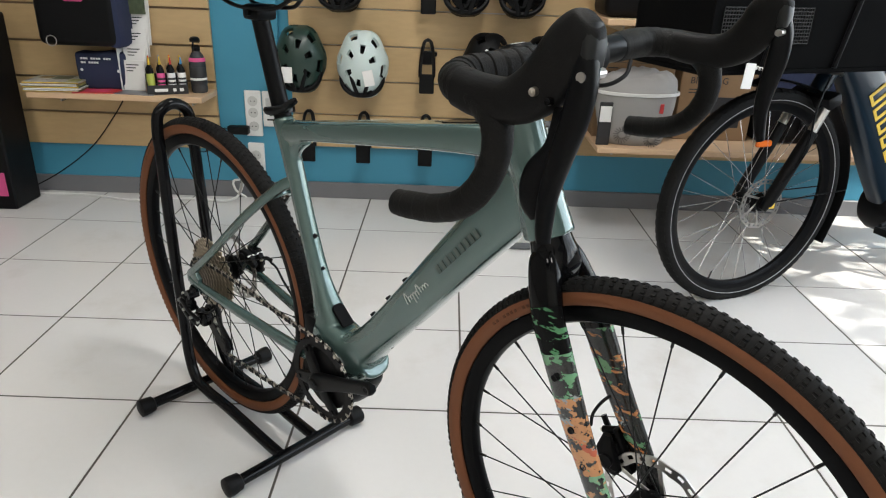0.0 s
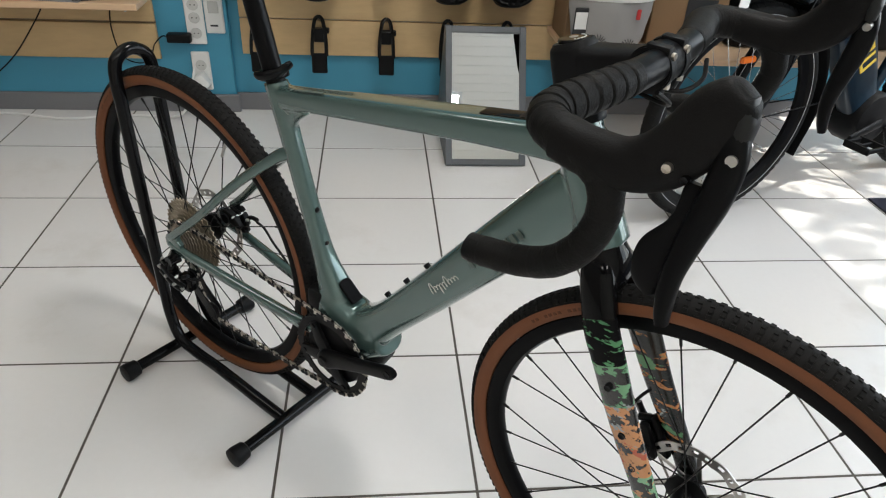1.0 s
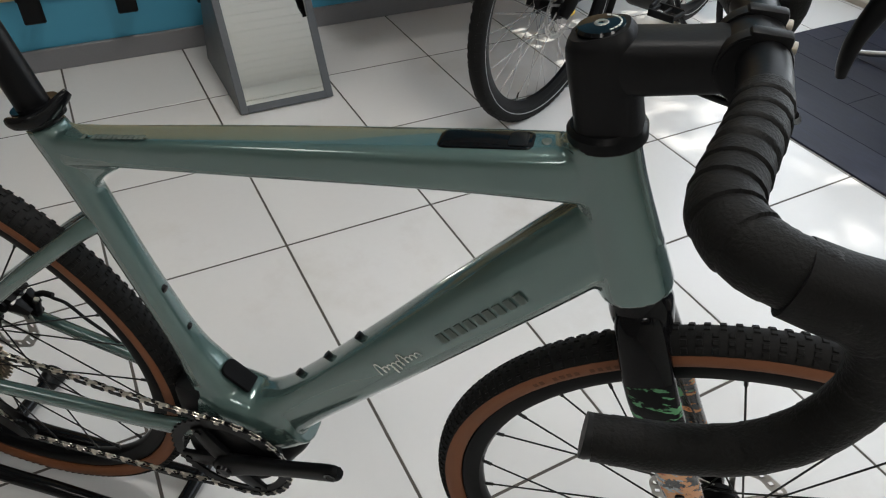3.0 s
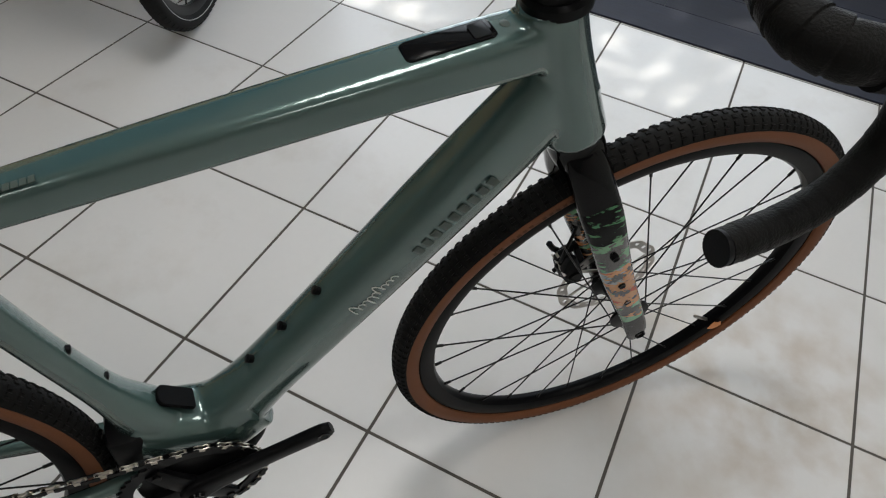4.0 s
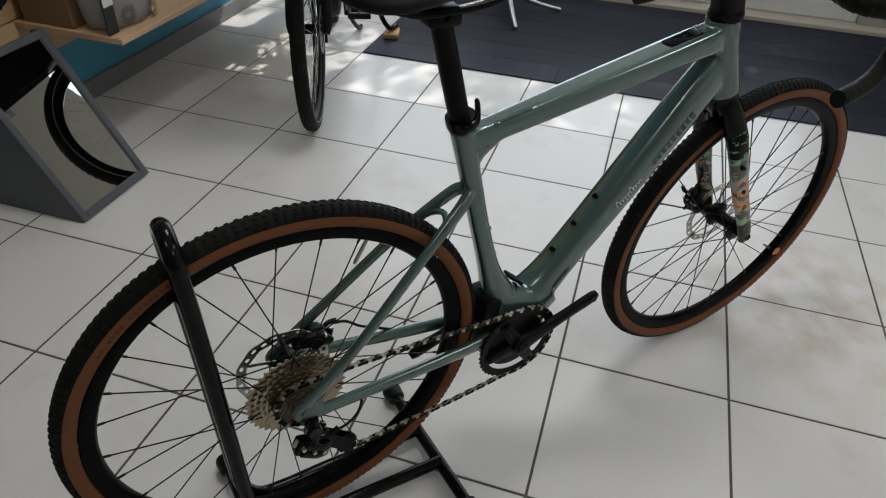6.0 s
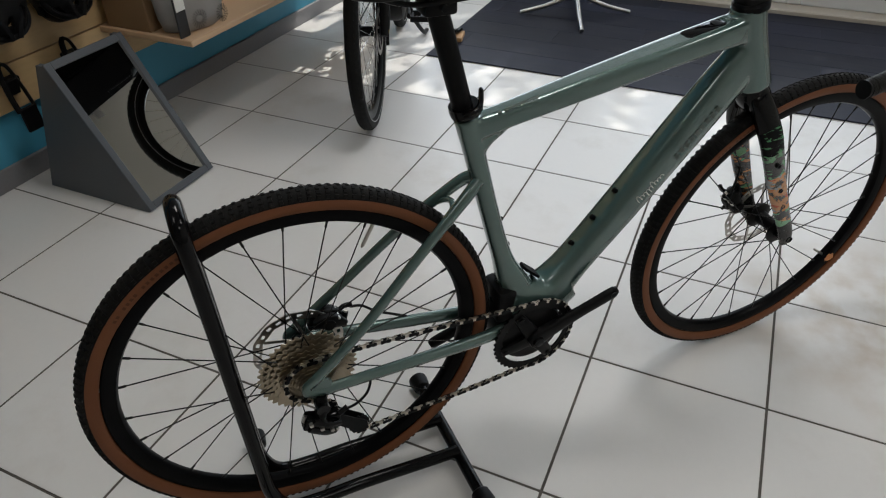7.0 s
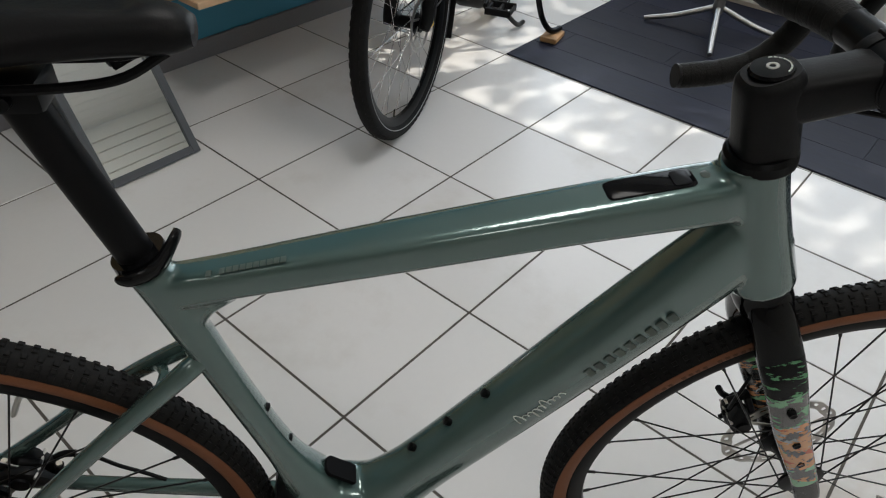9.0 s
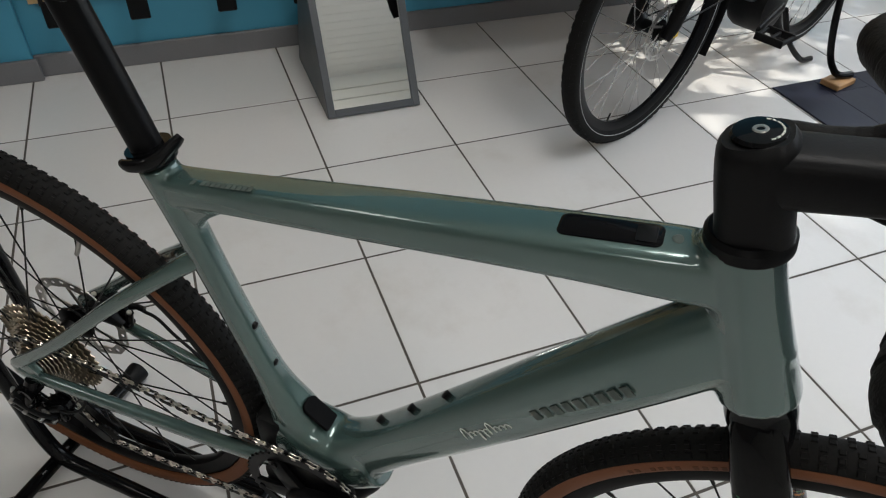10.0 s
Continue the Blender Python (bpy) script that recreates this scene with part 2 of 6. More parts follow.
def spline(pts, steps=6, closed=False):
    """Catmull-Rom through points of any length (numbers beyond xyz are carried along)."""
    p = [np.array(q, float) for q in pts]
    n = len(p)
    if n < 3 and not closed:
        return p
    out = []
    for i in range(n if closed else n - 1):
        a = p[(i - 1) % n] if closed or i > 0 else 2 * p[0] - p[1]
        b, c = p[i], p[(i + 1) % n]
        d = p[(i + 2) % n] if closed or i + 2 < n else 2 * p[-1] - p[-2]
        for s in range(steps):
            t = s / steps
            out.append(0.5 * ((2 * b) + (c - a) * t + (2 * a - 5 * b + 4 * c - d) * t * t + (3 * b - a - 3 * c + d) * t ** 3))
    if not closed:
        out.append(p[-1])
    return out


def tube(bm, pts, a=0.01, b=None, n=14, power=2.0, side=None, steps=6, cap=True, closed=False):
    """A tube along points; a point may carry its own half-width and half-height. side fixes the half-width's direction."""
    q = spline([tuple(x) + ((a, b or a) if len(x) == 3 else ()) for x in pts], steps, closed)
    pos = [Vector(x[:3]) for x in q]
    k = len(pos)
    rings, prev = [], None
    for i, x in enumerate(q):
        if closed:
            d = pos[(i + 1) % k] - pos[i - 1]
        else:
            d = pos[min(i + 1, k - 1)] - pos[max(i - 1, 0)]
        d.normalize()
        s = Vector(side) if side else (prev if prev is not None else (Vector((0, 0, 1)) if abs(d.z) < 0.9 else Vector((1, 0, 0))))
        s = (s - d * s.dot(d)).normalized()
        prev = s
        u = d.cross(s)
        ring = []
        for j in range(n):
            th = 2 * math.pi * j / n
            c, w = math.cos(th), math.sin(th)
            cc = math.copysign(abs(c) ** (2 / power), c)
            ww = math.copysign(abs(w) ** (2 / power), w)
            ring.append(bm.verts.new(pos[i] + s * (x[3] * cc) + u * (x[4] * ww)))
        rings.append(ring)
    for i in range(k if closed else k - 1):
        r0, r1 = rings[i], rings[(i + 1) % k]
        for j in range(n):
            bm.faces.new((r0[j], r0[(j + 1) % n], r1[(j + 1) % n], r1[j]))
    if cap and not closed:
        bm.faces.new(rings[0][::-1])
        bm.faces.new(rings[-1])
    return bm


def lathe(bm, profile, n=64, m=None, closed=False):
    """Turns (radius, along) pairs about the y axis."""
    rings = []
    for r, y in profile:
        rings.append([bm.verts.new((m or Matrix()) @ Vector((r * math.cos(2 * math.pi * j / n), y, r * math.sin(2 * math.pi * j / n)))) for j in range(n)])
    for i in range(len(rings) if closed else len(rings) - 1):
        r0, r1 = rings[i], rings[(i + 1) % len(rings)]
        for j in range(n):
            bm.faces.new((r0[j], r0[(j + 1) % n], r1[(j + 1) % n], r1[j]))
    if not closed:
        for r in (rings[0], rings[-1]):
            bm.faces.new(r)
    return bm


def rod(bm, p, q, r, n=10):
    return tube(bm, [p, q], r, n=n, steps=1)


def ball(bm, c, r, seg=12, scale=(1, 1, 1)):
    bmesh.ops.create_uvsphere(bm, u_segments=seg, v_segments=seg // 2 + 2, radius=r, matrix=Matrix.Translation(c) @ Matrix.Diagonal((*scale, 1)))
    return bm


def outline(bm, pts, y0, y1, bevel=0.0):
    """A plate: a closed outline in x and z, between y0 and y1."""
    lo = [bm.verts.new((x, y0, z)) for x, z in pts]
    hi = [bm.verts.new((x, y1, z)) for x, z in pts]
    f = [bm.faces.new(lo), bm.faces.new(hi[::-1])]
    n = len(pts)
    for i in range(n):
        f.append(bm.faces.new((lo[i], hi[i], hi[(i + 1) % n], lo[(i + 1) % n])))
    if bevel:
        es = list(set(f[0].edges) | set(f[1].edges))
        bmesh.ops.bevel(bm, geom=es, offset=bevel, segments=2, affect="EDGES", profile=0.5)
    return bm

# ---- the shop ----
XL, XR, YB, YF, H = -3.6, 2.9, 1.2, -3.6, 2.65
PITCH = 0.40

floor = part("floor", box(bmesh.new(), (XL - 0.1, YF - 0.1, -0.06), (XR + 0.1, YB + 0.1, -0.0012)), GROUT, flat=True)
tagged(floor, "white ceramic floor tiles with dark grout joints", "floor", kind="structure")

wall = part("wall_back", box(bmesh.new(), (XL, YB, 0), (XR, YB + 0.15, H)), BLUE, flat=True)
tagged(wall, "blue painted shop wall behind the slatted boards", "wall", kind="structure")
bm = box(bmesh.new(), (XL, YB - 0.03, 0), (-0.78, YB, H), 0.003)
tagged(part("wall_pier", bm, BLUE, flat=True), "blue painted wall pier standing slightly proud", "wall", kind="structure")
wall = part("wall_left", box(bmesh.new(), (XL - 0.15, YF, 0), (XL, YB + 0.15, H)), CREAM, flat=True)
tagged(wall, "cream painted side wall of the shop", "wall", kind="structure")
wall = part("wall_rear", box(bmesh.new(), (XL - 0.15, YF - 0.15, 0), (XR, YF, H)), PANEL, flat=True)
tagged(wall, "cream painted wall behind the sales area", "wall", kind="structure")
bm = box(bmesh.new(), (XL - 0.15, YF - 0.15, H + 0.006), (XR + 0.15, YB + 0.15, H + 0.15))
for k in range(42):
    box(bm, (XL - 0.15, YF - 0.15 + k * 0.12, H), (XR + 0.15, YF - 0.035 + k * 0.12, H + 0.008))
ceil = part("ceiling", bm, CEILING, flat=True)
tagged(ceil, "white ribbed shop ceiling boards", "ceiling", kind="structure")

for nm, x0, x1, y in (("baseboard", -0.78, XR, YB), ("baseboard", XL, -0.765, YB - 0.03)):
    b = part(nm, box(bmesh.new(), (x0, y - 0.015, 0), (x1, y, 0.075), 0.003), GREYBASE, flat=True)
    tagged(b, "grey skirting board along the blue wall", "baseboard", kind="structure")

# shop front on the right: low sill, white frames, glass panes
front = part("wall_shopfront", box(bmesh.new(), (XR, YF - 0.15, 2.45), (XR + 0.15, YB + 0.15, H)), CREAM, flat=True)
tagged(front, "lintel over the glazed shop front", "wall", kind="structure")
sill = part("threshold", box(bmesh.new(), (XR - 0.08, YF, -0.003), (XR + 0.15, YB, 0.03), 0.006), material("stone_threshold", (0.45, 0.40, 0.34), 0.6, 0, 0.15, 9, 120, 0.2), flat=True)
tagged(sill, "worn beige stone threshold under the glazed doors", "threshold", kind="structure")
ys = [-1.90, -1.12, -0.35, 0.42, YB]
pier = part("wall_beside_door", box(bmesh.new(), (XR, YF - 0.15, 0.03), (XR + 0.15, -1.90, 2.45)), CREAM, flat=True)
tagged(pier, "cream painted wall beside the glazed doors", "wall", kind="structure")
for i in range(4):
    y0, y1 = ys[i], ys[i + 1]
    w = thing("glazed_door_%d" % (i + 1), "white framed glazed shop door, shut, bright outside", "door", pose(XR + 0.03, 0, 0.03), kind="structure")
    for a, b, c, d in ((y0, y0 + 0.07, 0, 2.42), (y1 - 0.07, y1, 0, 2.42), (y0 + 0.07, y1 - 0.07, 0, 0.09), (y0 + 0.07, y1 - 0.07, 0.44, 0.50), (y0 + 0.07, y1 - 0.07, 2.34, 2.42)):
        part("frame", box(bmesh.new(), (0, a, c), (0.06, b, d), 0.006), ALUFRAME, w, flat=True)
    g = part("pane", box(bmesh.new(), (0.025, y0 + 0.07, 0.50), (0.031, y1 - 0.07, 2.34)), GLASS, w, flat=True)
    g.visible_shadow = False
    part("kick_panel", box(bmesh.new(), (0.015, y0 + 0.07, 0.09), (0.045, y1 - 0.07, 0.44), 0.004), ALUFRAME, w, flat=True)

ground = part("pavement", box(bmesh.new(), (XR + 0.15, -60, -0.12), (90, 60, -0.02)), material("pale_pavement", (0.45, 0.43, 0.40), 0.85, 0, 0.15, 1.5, 60, 0.2), flat=True)
tagged(ground, "sunlit pale pavement outside the shop front", "pavement", kind="structure")

# ceiling lights
for px, py in ((-1.7, -0.2), (0.3, -0.5), (-1.7, -2.4), (0.3, -2.5)):
    t = thing("ceiling_light", "square white ceiling light panel, switched on", "lamp", pose(px, py, H), group="ceiling lights")
    bm = bmesh.new()
    for a, b, c, d in ((-0.31, -0.28, -0.31, 0.31), (0.28, 0.31, -0.31, 0.31), (-0.28, 0.28, -0.31, -0.28), (-0.28, 0.28, 0.28, 0.31)):
        box(bm, (a, c, -0.022), (b, d, 0), 0.002)
    part("frame", bm, ALUFRAME, t, flat=True)
    part("diffuser", box(bmesh.new(), (-0.28, -0.28, -0.006), (0.28, 0.28, 0)), glowing("lit_diffuser", (1.0, 0.96, 0.9), 2.5), t, flat=True)


def slat_board(name, x0, x1, z0, count, y, step=0.1475, label="pale maple slatted display board fixed to the blue wall", mat=None, face=-1, gap=0.009, insert=None):
    """Slatwall: boards with dark recessed grooves between."""
    base = part(name, box(bmesh.new(), (x0 + 0.002, min(y, y + face * 0.008), z0), (x1 - 0.002, max(y, y + face * 0.008), z0 + count * step)), insert or GROOVE, flat=True)
    tagged(base, label, "slatwall", kind="structure")
    me = None
    for i in range(count):
        if me is None:
            o = part("slat", box(bmesh.new(), (x0, min(y + face * 0.024, y + face * 0.008), gap / 2), (x1, max(y + face * 0.024, y + face * 0.008), step - gap / 2), 0.0015), mat or SLAT, base, flat=True)
            me = o.data
            o.location = (0, 0, z0)
        else:
            share("slat", me, base, pose(0, 0, z0 + i * step))
    return base


slat_board("slatwall_right", -0.735, 2.6, 0.243, 11, YB, gap=0.0055, insert=material("aluminium_groove_insert", (0.46, 0.44, 0.41), 0.4, 0.6))
slat_board("slatwall_left", -3.3, -1.056, 0.222, 11, YB - 0.03)
# rear ribs stand in for daylit blinds, white to brighten the floor mirror
slat_board("panelling_rear", -3.5, 2.6, 0.3, 20, YF, 0.115, "white ribs standing in for window blinds on the rear wall", PANEL, 1)

# wedge-shaped floor mirror
def floor_mirror():
    t = thing("floor_mirror", "wedge-shaped grey shoe mirror leaning back on the tiles", "mirror", pose(0.065, 0.655, 0))
    w, hgt, run, depth = 0.305, 0.45, 0.255, 0.43
    for x in (0, w - 0.018):
        bm = bmesh.new()
        v = [(0, 0), (run, hgt), (run + 0.02, hgt), (depth, 0)]
        lo = [bm.verts.new((x, a, b)) for a, b in v]
        hi = [bm.verts.new((x + 0.018, a, b)) for a, b in v]
        bm.faces.new(lo), bm.faces.new(hi[::-1])
        for i in range(4):
            bm.faces.new((lo[i], lo[(i + 1) % 4], hi[(i + 1) % 4], hi[i]))
        part("side_panel", bm, MIRRORFRAME, t, flat=True)
    ang = math.atan2(hgt, run)
    L = math.hypot(hgt, run)
    m = Matrix.Rotation(ang, 4, "X")
    bm = bmesh.new()
    f = 0.024
    for a, b, c, d in ((0, f, 0, L), (w - f, w, 0, L), (f, w - f, 0, f), (f, w - f, L - f, L)):
        box(bm, (a, c, -0.004), (b, d, 0.014), 0.002, m)
    part("mirror_frame", bm, MIRRORFRAME, t, "slate grey mirror frame", flat=True)
    part("mirror_glass", box(bmesh.new(), (f, f, -0.002), (w - f, L - f, 0.006), 0, m), MIRROR, t, "silvered mirror glass", flat=True)
    part("back_panel", box(bmesh.new(), (0.018, run + 0.004, 0.02), (w - 0.018, run + 0.016, hgt - 0.02)), MIRRORFRAME, t, flat=True)
    return t


floor_mirror()

# dark plank-look vinyl at the entrance
mat_base = part("entrance_flooring", box(bmesh.new(), (1.605, -2.9, -0.003), (XR - 0.08, 0.395, 0.003)), material("vinyl_joint", (0.008, 0.009, 0.013), 0.5), flat=True)
tagged(mat_base, "dark blue-grey wood-look vinyl planks by the entrance", "floor", kind="structure")

# ---- the gravel bike: x ahead from the rear axle, y to its left, z up ----
BIKE = pose(-0.562, -0.405, 0.364, 0, 0, -41.9) @ pose(0, 0, 0, 0, 1.0, 0) @ pose(0, 0, 0, 1.5, 0, 0)
WB = 1.041
bike = thing("gravel_bike", "sage green electric gravel bike with tan-wall tyres on a stand", "bicycle", BIKE)


def wheel_mesh(name, parent, at, label):
    """A wheel about the y axis: rim, tyre with knobs, tan sidewalls, spokes, hub."""
    rim = part(name, lathe(bmesh.new(), [(0.3125, -0.0125), (0.314, -0.011), (0.311, -0.009), (0.309, 0.009), (0.314, 0.011), (0.3125, 0.0125), (0.303, 0.0135), (0.292, 0.0095), (0.2885, 0.004), (0.2885, -0.004), (0.292, -0.0095), (0.303, -0.0135)], 96, closed=True), RIMBLACK, parent, label)
    rim.location = at
    R, r = 0.3278, 0.0188
    prof = []
    for k in range(-5, 6):
        th = radians(k * 14.4)
        prof.append((R + r * math.cos(th), r * 1.02 * math.sin(th)))
    inner = [(q - 0.003, y * 0.85) for q, y in prof[::-1]]
    bm = lathe(bmesh.new(), prof + inner, 96, closed=True)
    kn = 160
    # knob rows: shoulder blocks and two smaller centre rows
    for row, (deg, ln, wd, ht) in enumerate(((-56, 0.0076, 0.0060, 0.0026), (56, 0.0076, 0.0060, 0.0026), (-34, 0.0072, 0.0054, 0.0021), (34, 0.0072, 0.0054, 0.0021), (-12, 0.0068, 0.0050, 0.0019), (12, 0.0068, 0.0050, 0.0019))):
        th = radians(deg)
        for i in range(kn):
            a = 2 * math.pi * (i + 0.5 * (row % 2)) / kn
            m = Matrix.Rotation(-a, 4, "Y") @ Matrix.Translation((R, 0, 0)) @ Matrix.Rotation(th, 4, "Z") @ Matrix.Translation((r + ht / 2 - 0.0006, 0, 0))
            w2, l2 = wd / 2, ln / 2 * 0.86
            v = []
            for x, s in ((-ht / 2, 1.0), (ht / 2, 0.8)):
                for y, z in ((-w2, -l2), (w2, -l2), (w2, l2), (-w2, l2)):
                    v.append(bm.verts.new(m @ Vector((x, y * s, z * s))))
            for q in ((4, 5, 6, 7), (0, 1, 5, 4), (1, 2, 6, 5), (2, 3, 7, 6), (3, 0, 4, 7)):
                bm.faces.new([v[k] for k in q])
    tyre = part("tyre", bm, RUBBER, rim, "black knobbly gravel tyre tread", angle=30)
    for s in (-1, 1):
        pr = []
        for k in range(0, 6):
            th = radians(71 + k * 11.6)
            pr.append((R + (r + 0.0007) * math.cos(th), s * (r * 1.02 + 0.0007) * math.sin(th)))
        pr += [(q[0] - 0.001, q[1] - s * 0.003) for q in pr[::-1]]
        w = part("sidewall", lathe(bmesh.new(), pr, 96, closed=True), TAN, rim, "tan brown tyre sidewall")
        # moulded lettering that cannot be read, as short bars
        bm = bmesh.new()
        for c0 in (2.05,):
            for k in range(16):
                if k in (8, 13):
                    continue
                a = c0 + k * 0.026
                m = Matrix.Rotation(-a, 4, "Y") @ Matrix.Translation((0.3255, s * 0.0199, 0))
                box(bm, (-0.0022, -0.0003, -0.0024), (0.0022, 0.0003, 0.0024), 0, m)
        part("lettering", bm, TANDARK, rim)
    sp = None
    for i in range(28):
        s = 1 if i % 2 else -1
        cross = 0.62 if (i // 2) % 2 else -0.62
        a = 2 * math.pi * i / 28
        p = Vector((0.027 * math.cos(cross * 1.9), s * 0.029, 0.027 * math.sin(cross * 1.9)))
        q = Vector((0.2905, s * 0.002, 0))
        if i < 4:
            bm = rod(bmesh.new(), p, q, 0.00115, 6)
            d = (p - q).normalized()
            rod(bm, q, q + d * 0.013, 0.0021, 6)
            o = part("spoke", bm, SPOKE, rim)
            sp = (sp or []) + [o.data]
            o.matrix_basis = Matrix.Rotation(-a, 4, "Y")
        else:
            share("spoke", sp[i % 4], rim, Matrix.Rotation(-a, 4, "Y"))
    bm = lathe(bmesh.new(), [(0.009, -0.05), (0.013, -0.05), (0.014, -0.034), (0.030, -0.032), (0.030, -0.028), (0.016, -0.022), (0.014, 0.0), (0.016, 0.022), (0.030, 0.028), (0.030, 0.032), (0.014, 0.034), (0.013, 0.05), (0.009, 0.05)], 32)
    part("hub", bm, BLACKSATIN, rim, "black hub with spoke flanges")
    bm = tube(bmesh.new(), [(0.2885, 0, 0), (0.272, 0, 0), (0.246, 0, 0)], 0.003, n=8)
    rod(bm, (0.25, 0, 0), (0.243, 0, 0), 0.0018, 8)
    v = part("valve", bm, STEEL, rim, "brass valve stem")
    v.matrix_basis = Matrix.Rotation(radians(-62 if at[0] < 0.5 else 34), 4, "Y")
    return rim


def rotor(parent, y, radius=0.08):
    """Brake disc with a pierced wavy band and swept arms."""
    bm = bmesh.new()
    n = 96
    out, inn = [], []
    for j in range(n):
        a = 2 * math.pi * j / n
        ro = radius + 0.0012 * math.sin(12 * a)
        ri = radius - 0.0155 + 0.0012 * math.sin(12 * a + 1.0)
        out.append((ro * math.cos(a), ro * math.sin(a)))
        inn.append((ri * math.cos(a), ri * math.sin(a)))
    holes = 12
    rings = []
    mid1 = [(x * (radius - 0.0045) / radius, z * (radius - 0.0045) / radius) for x, z in out]
    mid2 = [(x * (radius - 0.0110) / radius, z * (radius - 0.0110) / radius) for x, z in out]
    for yy in (y - 0.0009, y + 0.0009):
        rings.append([[bm.verts.new((p[0], yy, p[1])) for p in rr] for rr in (out, mid1, mid2, inn)])
    for j in range(n):
        k = (j + 1) % n
        for s in range(2):
            r = rings[s]
            for q in range(3):
                if q == 1 and j % 4 in (1, 2):
                    continue
                bm.faces.new((r[q][j], r[q][k], r[q + 1][k], r[q + 1][j]))
        bm.faces.new((rings[0][0][j], rings[0][0][k], rings[1][0][k], rings[1][0][j]))
        bm.faces.new((rings[0][3][j], rings[0][3][k], rings[1][3][k], rings[1][3][j]))
    for i in range(6):
        a = 2 * math.pi * i / 6
        p = Vector((0.022 * math.cos(a), y, 0.022 * math.sin(a)))
        q = Vector(((radius - 0.015) * math.cos(a + 0.55), y, (radius - 0.015) * math.sin(a + 0.55)))
        part("rotor_arm", tube(bmesh.new(), [p, q], 0.0035, 0.0009, n=6, steps=1, power=6), STEEL, parent, flat=True)
    part("brake_rotor", bm, STEEL, parent, "pierced steel brake disc", flat=True)
    part("rotor_carrier", lathe(bmesh.new(), [(0.010, y - 0.004), (0.024, y - 0.003), (0.024, y + 0.003), (0.010, y + 0.004)], 24), BLACKSATIN, parent)


# frame: main tubes blended into one hydroformed shell
bm = bmesh.new()
S = (0, 1, 0)
tube(bm, [(0.455, 0, -0.005, 0.034, 0.042), (0.492, 0, 0.022, 0.032, 0.037), (0.535, 0, 0.070, 0.029, 0.032), (0.6235, 0, 0.1748, 0.029, 0.0340), (0.722, 0, 0.2955, 0.029, 0.0372), (0.792, 0, 0.3805, 0.026, 0.0395), (0.838, 0, 0.438, 0.021, 0.036)], n=28, power=3.0, side=S, steps=5)
tube(bm, [(0.296, 0, 0.384, 0.0165, 0.018), (0.36, 0, 0.3960, 0.0185, 0.0165), (0.50, 0, 0.4220, 0.0225, 0.0180), (0.66, 0, 0.4505, 0.0250, 0.0195), (0.76, 0, 0.4660, 0.0250, 0.0225), (0.80, 0, 0.4700, 0.021, 0.025)], n=32, power=4.6, side=S, steps=5)
tube(bm, [(0.304, 0, 0.338, 0.013, 0.016), (0.321, 0, 0.363, 0.013, 0.016), (0.350, 0, 0.382, 0.014, 0.013)], n=16, side=S, steps=4)
tube(bm, [(0.414, 0, 0.0, 0.033, 0.040), (0.395, 0, 0.05, 0.029, 0.031), (0.370, 0, 0.115, 0.0195, 0.0190), (0.3395, 0, 0.215, 0.0165, 0.0165), (0.3035, 0, 0.345, 0.0165, 0.0175), (0.2865, 0, 0.407, 0.0185, 0.0185)], n=24, power=2.4, side=S, steps=5)
tube(bm, [(0.793, 0, 0.508, 0.0285, 0.0285), (0.812, 0, 0.461, 0.0285, 0.0285), (0.835, 0, 0.410, 0.030, 0.030), (0.856, 0, 0.360, 0.0335, 0.0335)], n=32, side=S, steps=5)
tube(bm, [(0.372, 0, 0.045, 0.030, 0.03), (0.41, 0, 0.006, 0.038, 0.05), (0.455, 0, -0.010, 0.040, 0.052), (0.512, 0, 0.018, 0.034, 0.042)], n=28, power=2.8, side=S, steps=5)
frame_part = part("frame", bm, PAINT, bike, "glossy sage green alloy frame")
rm = frame_part.modifiers.new("blend", "REMESH")
rm.mode, rm.voxel_size, rm.use_smooth_shade = "VOXEL", 0.0026, True
sm = frame_part.modifiers.new("soften", "SMOOTH")
sm.factor, sm.iterations = 0.5, 9

for s in (-1, 1):
    bm = tube(bmesh.new(), [(0.395, s * 0.030, -0.030, 0.011, 0.016), (0.33, s * 0.038, -0.034, 0.0095, 0.0135), (0.20, s * 0.049, -0.024, 0.009, 0.0115), (0.06, s * 0.061, -0.010, 0.008, 0.0105), (0.008, s * 0.064, -0.006, 0.007, 0.012), (-0.010, s * 0.064, 0.000, 0.007, 0.011)], n=16, power=2.6, side=S)
    part("chain_stay", bm, PAINT, frame_part)
    bm = tube(bmesh.new(), [(0.322, s * 0.003, 0.301, 0.008, 0.010), (0.306, s * 0.010, 0.292, 0.009, 0.011), (0.285, s * 0.020, 0.278, 0.0085, 0.0105), (0.20, s * 0.040, 0.206, 0.0075, 0.009), (0.09, s * 0.058, 0.100, 0.007, 0.0085), (0.010, s * 0.064, 0.030, 0.007, 0.0095), (-0.012, s * 0.064, 0.012, 0.007, 0.0095), (-0.012, s * 0.064, -0.004, 0.007, 0.010)], n=16, power=2.4, side=S)
    part("seat_stay", bm, PAINT, frame_part)
    bm = outline(bmesh.new(), [(-0.018, 0.012), (-0.006, 0.026), (0.012, 0.03), (0.028, 0.012), (0.022, -0.012), (0.0, -0.020), (-0.014, -0.012)], s * 0.064 - 0.005, s * 0.064 + 0.005, 0.002)
    part("dropout", bm, PAINT, frame_part)
bm = tube(bmesh.new(), [(0.245, -0.030, 0.244), (0.262, -0.017, 0.255), (0.268, 0.0, 0.260), (0.262, 0.017, 0.255), (0.245, 0.030, 0.244)], 0.0055, n=10)
part("stay_bridge", bm, PAINT, frame_part)

